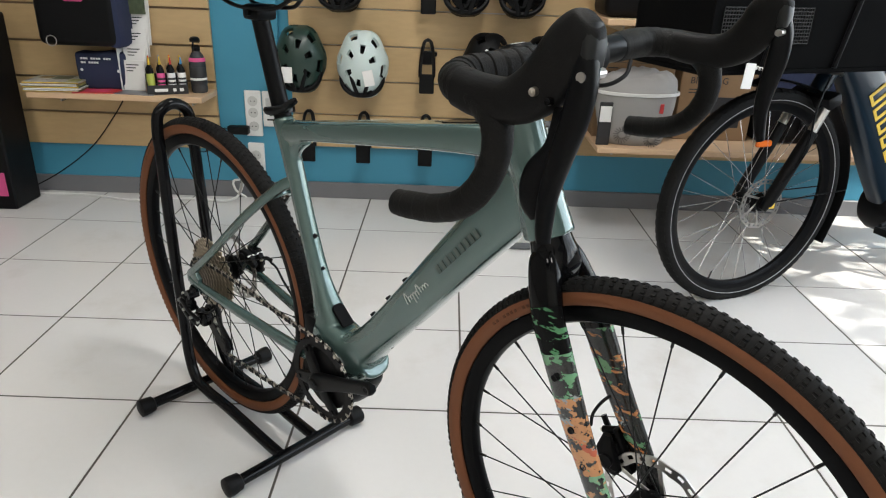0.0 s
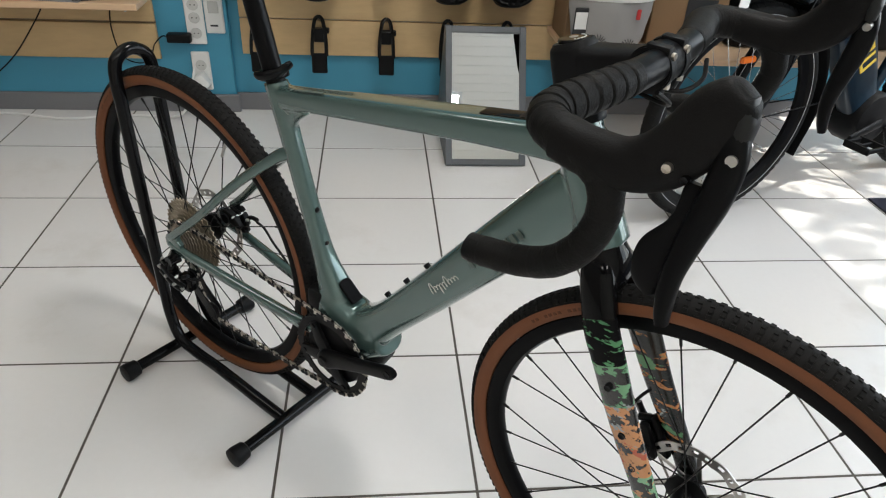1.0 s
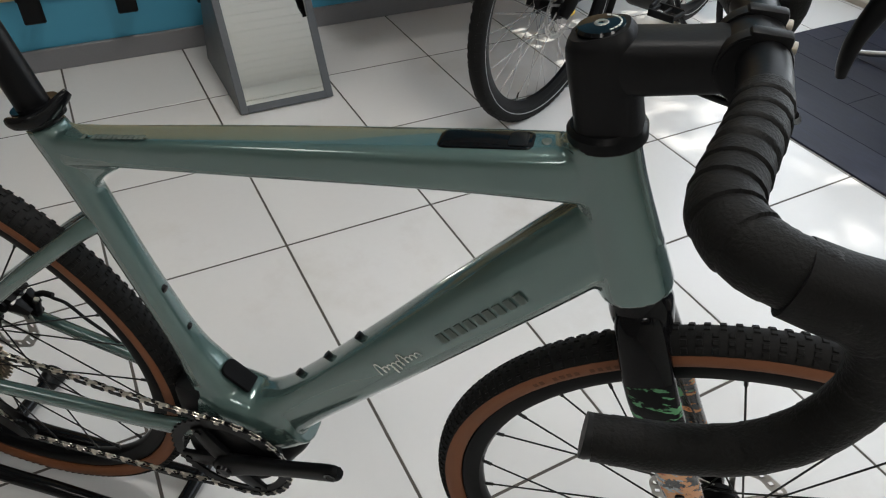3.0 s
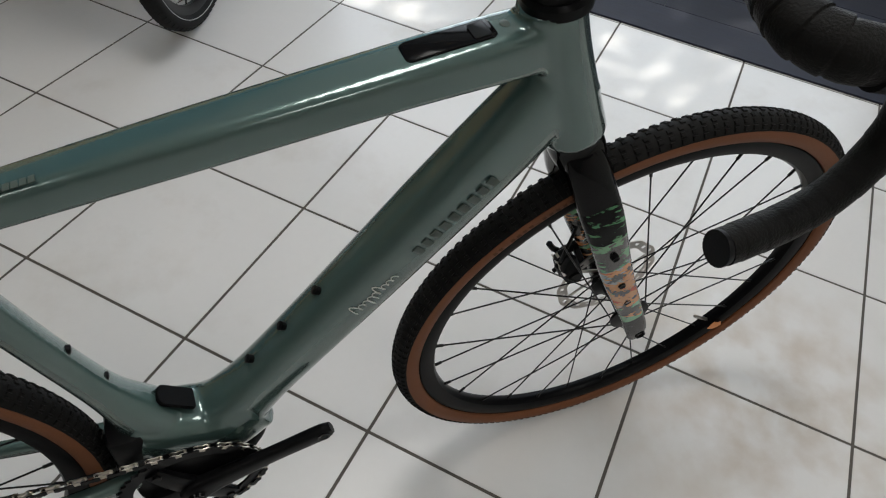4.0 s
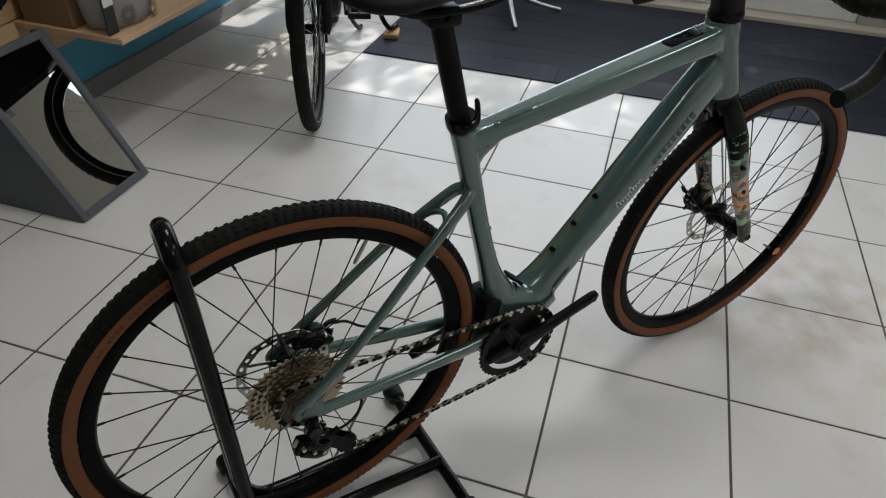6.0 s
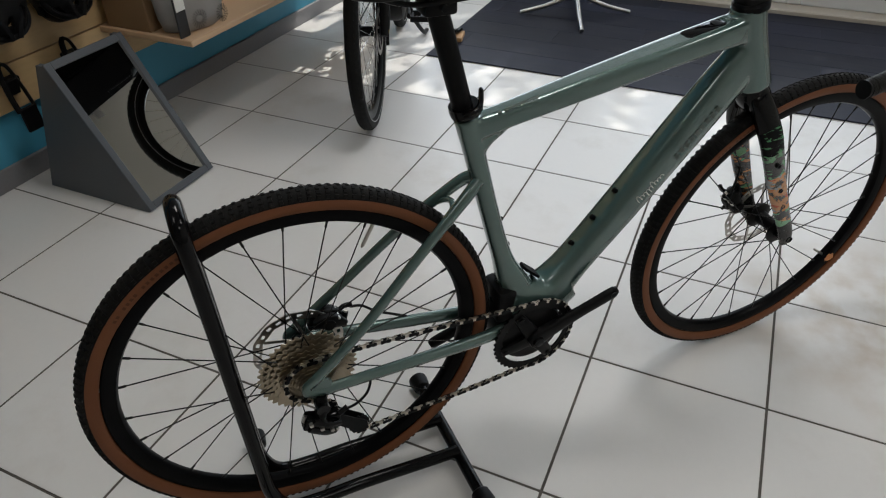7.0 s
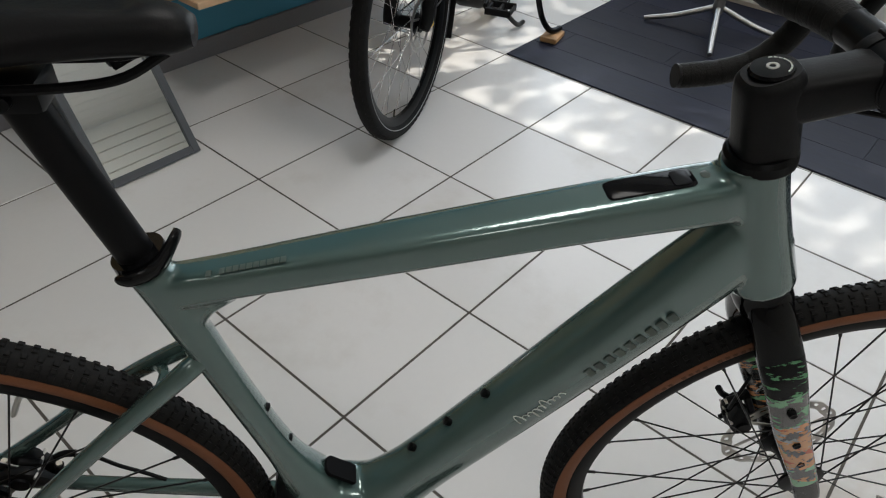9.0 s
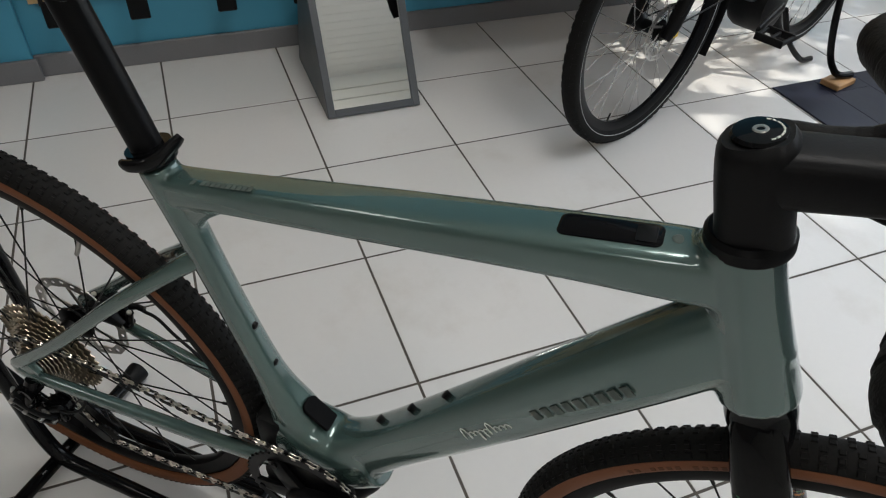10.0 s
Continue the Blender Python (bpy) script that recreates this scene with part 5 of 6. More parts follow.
# grey canvas handlebar bag
t = thing("canvas_bag", "light grey canvas handlebar bag with round prints on the shelf", "bag", pose(0.672, 0.872, 0.391) @ Matrix.Diagonal((1.30, 1.0, 1.0, 1)))
bm = bmesh.new()
rings = []
for z, a, b in ((0.0, 0.085, 0.07), (0.004, 0.095, 0.08), (0.05, 0.105, 0.085), (0.15, 0.118, 0.09), (0.19, 0.122, 0.095), (0.215, 0.118, 0.09), (0.238, 0.112, 0.080), (0.256, 0.098, 0.060), (0.268, 0.080, 0.036), (0.262, 0.05, 0.012)):
    rings.append([bm.verts.new((a * math.cos(q) * (1 + 0.03 * math.sin(5 * q + z * 30)), b * math.sin(q) * (1 + 0.05 * math.sin(7 * q + z * 40)), z + (0.012 * math.sin(q + 0.4) + 0.007 * math.sin(2.0 * math.sin(q * 2) + 5 * q) + 0.004 * math.sin(11 * q + 2 * math.cos(3 * q)) if z > 0.2 else 0))) for q in [2 * math.pi * j / 40 for j in range(40)]])
for a, b in zip(rings, rings[1:]):
    for j in range(40):
        bm.faces.new((a[j], a[(j + 1) % 40], b[(j + 1) % 40], b[j]))
bm.faces.new(rings[0]), bm.faces.new(rings[-1])
part("body", bm, CANVAS, t, angle=70)
part("band", lathe(bmesh.new(), [(0.119, -0.006), (0.124, -0.004), (0.124, 0.006), (0.119, 0.007)], 40, Matrix.Translation((0, 0, 0.196)) @ Matrix.Diagonal((1.02, 0.80, 1, 1)) @ Matrix.Rotation(radians(90), 4, "X"), closed=True), WHITEPLASTIC, t, "pale reflective band")
part("label", box(bmesh.new(), (0.058, -0.083, 0.13), (0.068, -0.075, 0.165)), RED, t, flat=True)
for cx, cz in ((-0.045, 0.045), (0.045, 0.030)):
    bm = bmesh.new()
    for k in range(18):
        a = 2 * math.pi * k / 18
        y = -0.092 + 0.35 * (cx + 0.02 * math.cos(a)) ** 2 * 6
        rod(bm, (cx + 0.010 * math.cos(a), y, cz + 0.012 * math.sin(a)), (cx + 0.026 * math.cos(a + 0.25), y, cz + 0.032 * math.sin(a + 0.25)), 0.0012, 4)
    part("printed_rosette", bm, INK, t)
t = thing("price_card", "small white price card in a stand beside the bag", "price card", pose(0.545, 0.80, 0.391))
part("card", box(bmesh.new(), (-0.025, -0.004, 0.0), (0.025, 0.004, 0.165), 0.003), INK, t, flat=True)
part("label", box(bmesh.new(), (-0.022, -0.007, 0.09), (0.022, -0.004, 0.15), 0.001), PAPER, t, flat=True)
# added black bags stand for dark goods and the shade on this wall
for px, py, pz, w in ((0.65, 0.93, 0.858, 0.15), (1.05, 1.05, 0.80, 0.19), (1.48, 1.05, 0.78, 0.19), (1.36, 1.03, 0.391, 0.17), (1.74, 1.03, 0.391, 0.17)):
    t = thing("pannier_bag", "black fabric bag added to darken the corner by the slatted wall", "bag", pose(px, py, pz), group="pannier bags")
    part("body", box(bmesh.new(), (-w, -0.12, 0), (w, 0.12, 0.34), 0.03, segs=3), BLACKMATT, t)
    part("flap", box(bmesh.new(), (-w - 0.004, -0.126, 0.20), (w + 0.004, 0.10, 0.346), 0.03, segs=3), NAVY, t)
    part("strap", box(bmesh.new(), (-0.012, -0.131, 0.06), (0.012, -0.118, 0.24), 0.003), BLACKMATT, t)

# sockets and leads
SOCKET = material("socket_grey", (0.52, 0.52, 0.50), 0.5)
for x, z0, z1 in ((-0.905, 0.285, 0.485), (-0.828, 0.330, 0.485), (-0.905, 0.095, 0.255)):
    t = thing("wall_socket", "white plastic socket plate on the blue wall", "socket", pose(x, YB - 0.03, 0), group="sockets")
    part("plate", box(bmesh.new(), (-0.036, -0.012, z0), (0.036, 0, z1), 0.004), WHITEPLASTIC, t)
    if x > -0.85:
        part("switch", box(bmesh.new(), (-0.020, -0.016, z1 - 0.075), (0.020, -0.011, z1 - 0.030), 0.002), SOCKET, t)
        part("slot", box(bmesh.new(), (-0.018, -0.0135, z0 + 0.028), (0.012, -0.0115, z0 + 0.035)), INK, t, flat=True)
        continue
    for z in (z0 + 0.045, z0 + 0.105, z0 + 0.155)[:3 if z1 - z0 > 0.19 else 2]:
        well = part("outlet", lathe(bmesh.new(), [(0.017, 0.002), (0.019, -0.002), (0.0215, -0.001)], 24, Matrix.Translation((0, -0.012, z))), SOCKET, t)
        for dx in (-0.008, 0.008):
            part("hole", rod(bmesh.new(), (dx, -0.0142, z), (dx, -0.0125, z), 0.0026, 10), INK, well)
t = thing("extension_plug", "white multi-way plug block hanging at the socket", "plug", pose(-0.925, YB - 0.075, 0.125, 0, -38, 0))
part("body", box(bmesh.new(), (-0.055, -0.022, -0.030), (0.055, 0.030, 0.030), 0.010, segs=2), WHITEPLASTIC, t)
part("lead", tube(bmesh.new(), [(-0.05, 0.0, 0.0), (-0.085, -0.01, 0.02), (-0.11, 0.0, -0.02), (-0.09, -0.01, -0.07)], 0.005, n=8), WHITEPLASTIC, t)
t = thing("plug_adapter", "black plug-in power adapter on a thin lead", "adapter", pose(-0.985, YB - 0.03, 0.316))
part("body", box(bmesh.new(), (-0.03, -0.05, -0.018), (0.062, -0.012, 0.018), 0.006, segs=2), BLACKMATT, t)
part("lead", tube(bmesh.new(), [(-0.03, -0.03, 0), (-0.05, -0.03, 0.004), (-0.085, -0.028, -0.030), (-0.105, -0.030, -0.075), (-0.150, -0.032, -0.105), (-0.215, -0.034, -0.075), (-0.235, -0.034, 0.030), (-0.225, -0.030, 0.125)], 0.0025, n=6), BLACKMATT, t)
t = thing("white_cable", "white cable lying along the skirting to the socket", "cable")
part("lead", tube(bmesh.new(), [(-3.0, 1.11, 0.006), (-2.2, 1.08, 0.006), (-1.7, 1.10, 0.006), (-1.45, 1.05, 0.006), (-1.2, 1.09, 0.007), (-1.0, 1.06, 0.02), (-0.95, 1.10, 0.10), (-0.93, 1.14, 0.19)], 0.005, n=8), WHITEPLASTIC, t)
t = thing("black_cable", "thin black cable hanging from the shelf to the floor", "cable")
part("lead", tube(bmesh.new(), [(-1.42, 1.10, 0.465), (-1.50, 1.12, 0.36), (-1.62, 1.12, 0.22), (-1.78, 1.10, 0.10), (-1.95, 1.06, 0.01)], 0.0028, n=6), BLACKMATT, t)

# goods on the left-hand shelf
PRINTS = [material("cover_print", c, 0.4, 0, 0.9, 34, 70, 0.0) for c in ((0.30, 0.28, 0.07), (0.07, 0.09, 0.05), (0.36, 0.36, 0.33), (0.20, 0.15, 0.06))]
SILVER = material("printed_silver_foil", (0.22, 0.23, 0.25), 0.4, 0.3, 0.7, 30, 90, 0.0)
LIME = material("lime_print", (0.42, 0.48, 0.09), 0.5, 0, 0.15)
SMOKE = material("smoked_bottle_plastic", (0.045, 0.047, 0.052), 0.25, 0, 0.2, spec=0.4)
t = thing("magazine_stack", "stack of printed magazines with yellow covers on the shelf", "magazines", pose(-1.66, 1.035, 0.487))
rnd = random.Random(8)
for k in range(7):
    o = part("magazine", box(bmesh.new(), (-0.115, -0.08, k * 0.0058), (0.105, 0.09, k * 0.0058 + 0.0052), 0.001), PRINTS[(k * 3) % 4], t, flat=True)
    o.matrix_basis = pose(rnd.uniform(-0.006, 0.006), rnd.uniform(-0.005, 0.005), 0, 0, 0, 6 + rnd.uniform(-3, 3))
    part("pages", box(bmesh.new(), (-0.113, -0.0815, k * 0.0058 + 0.001), (0.103, -0.0790, k * 0.0058 + 0.0042)), PAPER if k % 3 else YELLOW, o, flat=True)
top = [(-0.10, -0.07, 0.06, 0.05, 2), (-0.03, 0.0, 0.07, 0.07, 1), (0.05, -0.06, 0.045, 0.06, 0), (-0.09, 0.02, 0.05, 0.05, 3), (0.05, 0.03, 0.04, 0.04, 2)]
for x, y, w, h, c in top:
    p = part("cover_picture", box(bmesh.new(), (x, y, 0.0402), (x + w, y + h, 0.0409)), PRINTS[c], t, flat=True)
    p.matrix_basis = pose(0, 0, 0, 0, 0, 6)
t = thing("red_leaflet", "red leaflet lying flat on the shelf", "leaflet", pose(-1.49, 1.01, 0.487, 0, 0, 8))
part("sheet", box(bmesh.new(), (-0.09, -0.05, 0), (0.09, 0.06, 0.003)), RED, t, flat=True)
for y in (-0.02, 0.005, 0.02):
    part("printed_line", box(bmesh.new(), (-0.06, y, 0.003), (0.04, y + 0.006, 0.0036)), PINK, t, flat=True)
t = thing("grey_leaflet", "glossy silver printed leaflet lying flat on the shelf", "leaflet", pose(-1.33, 0.99, 0.487, 0, 0, -6))
part("sheet", box(bmesh.new(), (-0.08, -0.03, 0), (0.085, 0.05, 0.003)), SILVER, t, flat=True)
t = thing("brochure_rack", "clear tiered rack of white cards on the shelf", "rack", pose(-1.352, 1.075, 0.487))
for k in range(5):
    part("card", box(bmesh.new(), (-0.050 + k * 0.004, -0.03 + k * 0.014, k * 0.045), (0.040 + k * 0.004, -0.026 + k * 0.014, 0.12 + k * 0.062), 0.001, pose(0, 0, 0, -6)), PAPER, t, flat=True)
    for q in range(3):
        part("printed_line", box(bmesh.new(), (-0.032 + k * 0.004, -0.0315 + k * 0.014, 0.10 + k * 0.062 - q * 0.012), (0.018 + k * 0.004 - q * 0.012, -0.0302 + k * 0.014, 0.104 + k * 0.062 - q * 0.012), 0, pose(0, 0, 0, -6)), INK, t, flat=True)
part("side_panel", box(bmesh.new(), (-0.058, -0.035, 0), (-0.054, 0.05, 0.30), 0.001), WHITEPLASTIC, t, flat=True)
part("brochure", box(bmesh.new(), (-0.032, 0.030, 0.30), (0.052, 0.036, 0.40)), PRINTS[1], t, flat=True)
t = thing("bottle_rack", "black card tray of small oil bottles with printed labels", "bottle tray", pose(-1.222, 1.045, 0.487, 0, 0, 24))
bm = box(bmesh.new(), (-0.078, -0.055, 0), (0.078, 0.055, 0.004), 0.001)
for a, b, c, d, h in ((-0.078, -0.055, 0.078, -0.051, 0.038), (-0.078, 0.051, 0.078, 0.055, 0.07), (-0.078, -0.051, -0.074, 0.051, 0.05), (0.074, -0.051, 0.078, 0.051, 0.05)):
    box(bm, (a, b, 0.004), (c, d, h), 0.0005)
part("tray", bm, INK, t, flat=True)
for x, w in ((-0.05, 0.05), (0.02, 0.012), (0.045, 0.016)):
    part("tray_print", box(bmesh.new(), (x, -0.0565, 0.012), (x + w, -0.0552, 0.024)), PAPER, t, flat=True)
tips = (YELLOW, YELLOW, ORANGE, material("blue_tip", (0.05, 0.25, 0.5), 0.4), RED, YELLOW)
upright = Matrix.Rotation(radians(-90), 4, "X")
for k in range(12):
    x, y = -0.060 + (k % 4) * 0.040, -0.034 + (k // 4) * 0.034
    at = Matrix.Translation((x, y, 0.005)) @ upright
    b = part("bottle", lathe(bmesh.new(), [(0.0135, 0), (0.0150, -0.006), (0.0150, -0.088), (0.0080, -0.100), (0.0050, -0.112)], 14, at), BLACKMATT, t)
    part("label", lathe(bmesh.new(), [(0.0152, -0.022), (0.0155, -0.023), (0.0155, -0.078), (0.0152, -0.079)], 14, at), (LIME, PINK, PAPER, PAPER)[k % 4] if k < 4 else PAPER, b)
    for q in (-0.036, -0.052):
        part("label_band", lathe(bmesh.new(), [(0.0156, q), (0.0158, q - 0.001), (0.0158, q - 0.007), (0.0156, q - 0.008)], 14, at), INK if k % 4 else LIME, b)
    part("tip", lathe(bmesh.new(), [(0.0050, -0.110), (0.0045, -0.120), (0.0022, -0.140)], 10, at), tips[(k * 5) % 6], b)
t = thing("spray_bottle", "smoky spray bottle with a pink band on the shelf", "bottle", pose(-1.098, 1.075, 0.487))
part("body", lathe(bmesh.new(), [(0.030, 0), (0.033, -0.008), (0.033, -0.125), (0.026, -0.150), (0.014, -0.168)], 28, upright), SMOKE, t)
part("band", lathe(bmesh.new(), [(0.0333, -0.126), (0.0338, -0.127), (0.0310, -0.140), (0.0300, -0.141)], 28, upright), PINK, t)
part("label", lathe(bmesh.new(), [(0.0333, -0.035), (0.0337, -0.036), (0.0337, -0.105), (0.0333, -0.106)], 28, upright), INK, t)
part("label_print", lathe(bmesh.new(), [(0.0338, -0.052), (0.0340, -0.053), (0.0340, -0.060), (0.0338, -0.061)], 28, upright), PAPER, t)
part("neck", lathe(bmesh.new(), [(0.015, -0.164), (0.0165, -0.170), (0.0165, -0.186), (0.012, -0.190)], 20, upright), BLACKMATT, t)
bm = tube(bmesh.new(), [(0.0, 0.024, 0.205, 0.010, 0.012), (0.0, 0.0, 0.212, 0.012, 0.016), (0.0, -0.030, 0.214, 0.009, 0.011), (0.0, -0.044, 0.212, 0.006, 0.007)], n=14, power=3)
tube(bm, [(0.0, -0.024, 0.205, 0.006, 0.004), (0.0, -0.034, 0.185, 0.006, 0.003), (0.0, -0.030, 0.165, 0.005, 0.003)], n=10)
part("spray_head", bm, BLACKMATT, t, "black trigger spray head")
t = thing("folded_navy_bag", "folded navy fabric bag with white printed lines on the shelf", "bag", pose(-1.485, 1.085, 0.487))
bm = box(bmesh.new(), (-0.105, -0.035, 0), (0.095, 0.045, 0.150), 0.014, segs=3)
bmesh.ops.subdivide_edges(bm, edges=bm.edges[:], cuts=2, use_grid_fill=True)
for v in bm.verts:
    v.co.y += 0.006 * math.sin(v.co.x * 40 + v.co.z * 25)
    v.co.z += 0.005 * math.sin(v.co.x * 33) * (v.co.z > 0.08)
part("body", bm, NAVY, t, angle=60)
bm = bmesh.new()
for row, (z, n) in enumerate(((0.122, 12), (0.106, 8))):
    for k in range(n):
        if (k + row) % 5 != 3:
            box(bm, (-0.078 + k * 0.0105, -0.0435, z), (-0.0705 + k * 0.0105, -0.0405, z + 0.0075))
part("printed_line", bm, WHITEPAINT, t, flat=True)
for x, z in ((-0.080, 0.080), (0.070, 0.078)):
    part("stud", ball(bmesh.new(), (x, -0.041, z), 0.006, 10, (1, 0.4, 1)), WHITEPAINT, t)
t = thing("hanging_pannier", "black and navy pannier bag hung on the slatted wall", "bag", pose(-1.535, 1.05, 0.665))
part("body", box(bmesh.new(), (-0.16, -0.06, 0), (0.16, 0.09, 0.42), 0.03, segs=3), BLACKMATT, t)
part("side", box(bmesh.new(), (0.11, -0.05, -0.005), (0.172, 0.085, 0.40), 0.02, segs=2), NAVY, t)
part("badge", box(bmesh.new(), (-0.03, -0.064, 0.17), (0.045, -0.058, 0.20), 0.004), PINK, t)
part("ring", tube(bmesh.new(), [(-0.10 + 0.02 * math.cos(a), -0.066, 0.02 + 0.02 * math.sin(a)) for a in [k * math.pi / 4 for k in range(8)]], 0.002, n=6, closed=True), STEEL, t)
t = thing("display_stand", "tall black display stand with pink printed panels", "display stand", pose(-1.93, 0.98, 0))
part("column", box(bmesh.new(), (-0.10, -0.09, 0), (0.075, 0.09, 0.78), 0.006), BLACKMATT, t, flat=True)
for k in range(3):
    part("panel", box(bmesh.new(), (-0.07, -0.094, 0.06 + k * 0.22), (0.05, -0.09, 0.16 + k * 0.22)), PINK, t, flat=True)

# ---- blue e-bike by the wall: x back from the front hub, z above the floor ----
EB = pose(0.931, 0.304, 0, 0, 0, 21.1)
eb = thing("city_e_bike", "dark blue electric city bike with front basket, parked by the wall", "bicycle", EB)


def plain_wheel(x, steer=0.0):
    w = part("wheel", lathe(bmesh.new(), [(0.318, -0.014), (0.320, 0.0), (0.318, 0.014), (0.300, 0.013), (0.288, 0.006), (0.288, -0.006), (0.300, -0.013)], 72, closed=True), BLACKSATIN, eb, "black rim with silver spokes")
    w.matrix_basis = pose(x, 0, 0.350, 0, 0, steer)
    prof = [(0.333 + 0.0245 * math.cos(radians(k)), 0.0245 * math.sin(radians(k))) for k in range(-150, 151, 20)]
    bm = lathe(bmesh.new(), prof, 72, closed=True)
    for i in range(80):
        for s in (-1, 1):
            m = Matrix.Rotation(2 * math.pi * (i + 0.25 * s) / 80, 4, "Y") @ Matrix.Translation((0.333, 0, 0)) @ Matrix.Rotation(radians(42 * s), 4, "Z")
            box(bm, (0.0235, -0.007, -0.0075), (0.0251, 0.007, 0.0075), 0, m)
    part("tyre", bm, RUBBER, w, "black city tyre with a reflective line")
    for s in (-1, 1):
        part("reflective_line", lathe(bmesh.new(), [(0.3232, s * 0.0228), (0.3232, s * 0.0234), (0.3250, s * 0.0240), (0.3250, s * 0.0233)], 72, closed=True), material("reflective_grey", (0.42, 0.42, 0.42), 0.5), w)
    me = []
    for i in range(32):
        s = 1 if i % 2 else -1
        c = 1.1 if (i // 2) % 2 else -1.1
        if i < 4:
            o = part("spoke", rod(bmesh.new(), (0.028 * math.cos(c), s * 0.03, 0.028 * math.sin(c)), (0.289, 0, 0), 0.0011, 6), SPOKESILVER, w)
            me.append(o.data)
            o.matrix_basis = Matrix.Rotation(-2 * math.pi * i / 32, 4, "Y")
        else:
            share("spoke", me[i % 4], w, Matrix.Rotation(-2 * math.pi * i / 32, 4, "Y"))
    part("hub", lathe(bmesh.new(), [(0.008, -0.05), (0.014, -0.048), (0.016, -0.034), (0.032, -0.032), (0.018, -0.02), (0.018, 0.02), (0.032, 0.032), (0.016, 0.034), (0.014, 0.048), (0.008, 0.05)], 28), BLACKSATIN, w)
    rotor(w, -0.045, 0.082)
    v = part("valve", rod(bmesh.new(), (0.29, 0, 0), (0.262, 0, 0), 0.003, 8), BLACKMATT, w)
    v.matrix_basis = Matrix.Rotation(radians(112), 4, "Y")
    return w


fw = plain_wheel(0)
part("reflector", box(bmesh.new(), (-0.03, -0.012, 0.175), (0.03, 0.004, 0.195), 0.005), ORANGE, fw, "orange spoke reflector")
plain_wheel(1.13)
for x in (0.0, 1.13):
    pts = [(x + 0.382 * math.cos(radians(a)), 0, 0.350 + 0.382 * math.sin(radians(a))) for a in ((-28, 0, 30, 60, 90, 105) if x == 0 else (0, 30, 60, 90, 120, 150))]
    part("mudguard", tube(bmesh.new(), pts, 0.031, 0.004, n=14, side=S, steps=8), BLACKMATT, eb, "black plastic mudguard")
    for s in (-1, 1):
        part("stay", rod(bmesh.new(), (x, s * 0.05, 0.35), (x + 0.38, s * 0.03, 0.36), 0.0025, 6), BLACKSATIN, eb)
for s in (-1, 1):
    part("fork_leg", tube(bmesh.new(), [(-0.006, s * 0.058, 0.335, 0.012, 0.016), (0.02, s * 0.060, 0.375, 0.017, 0.022), (0.085, s * 0.060, 0.50, 0.019, 0.021), (0.125, s * 0.060, 0.578, 0.0195, 0.0195)], n=16), BLACKMATT, eb, "black suspension fork leg")
    part("stanchion", rod(bmesh.new(), (0.12, s * 0.060, 0.57), (0.165, s * 0.060, 0.665), 0.0145, 16), STEEL, eb, "bright fork stanchion")
part("axle", box(bmesh.new(), (0.0, -0.078, 0.342), (0.026, -0.066, 0.362), 0.003), YELLOW, eb)
part("fork_crown", box(bmesh.new(), (-0.028, -0.085, -0.02), (0.028, 0.085, 0.022), 0.012, Matrix.Translation((0.168, 0, 0.672)) @ Matrix.Rotation(radians(-25), 4, "Y"), 2), BLACKMATT, eb)
part("head_tube", rod(bmesh.new(), (0.172, 0, 0.68), (0.245, 0, 0.84), 0.028, 20), EBLUE, eb)
part("down_tube", tube(bmesh.new(), [(0.25, 0, 0.80, 0.036, 0.050), (0.345, 0, 0.72, 0.042, 0.072), (0.437, 0, 0.605, 0.044, 0.080), (0.545, 0, 0.445, 0.044, 0.078), (0.64, 0, 0.30, 0.042, 0.062)], n=24, power=3.4, side=S), EBLUE, eb, "thick dark blue down tube with yellow marks")
for k in range(5):
    m = Matrix.Translation((0.378 + k * 0.034, 0, 0.700 - k * 0.048)) @ Matrix.Rotation(radians(54), 4, "Y")
    bm = bmesh.new()
    for a, b, c, d in ((0.0, 0.012, -0.036, 0.036), (0.034, 0.046, -0.036, 0.036), (0.012, 0.034, -0.036, -0.024), (0.012, 0.034, 0.024, 0.036))[:4 if k % 2 else 3]:
        box(bm, (a, -0.0465, c), (b, -0.0435, d), 0.001, m)
    part("brand_mark", bm, YELLOW, eb, flat=True)
part("seat_tube", rod(bmesh.new(), (0.67, 0, 0.30), (0.84, 0, 0.80), 0.019, 16), EBLUE, eb)
part("top_tube", rod(bmesh.new(), (0.25, 0, 0.77), (0.79, 0, 0.62), 0.019, 16), EBLUE, eb)
for s in (-1, 1):
    part("chain_stay", rod(bmesh.new(), (0.68, s * 0.04, 0.27), (1.13, s * 0.07, 0.35), 0.012, 10), EBLUE, eb)
    part("seat_stay", rod(bmesh.new(), (0.80, s * 0.03, 0.66), (1.13, s * 0.07, 0.36), 0.009, 10), EBLUE, eb)
part("motor", lathe(bmesh.new(), [(0.06, -0.07), (0.09, -0.062), (0.10, -0.04), (0.10, 0.04), (0.09, 0.062), (0.06, 0.07)], 32, Matrix.Translation((0.67, 0, 0.268))), BLACKMATT, eb, "black round motor housing")
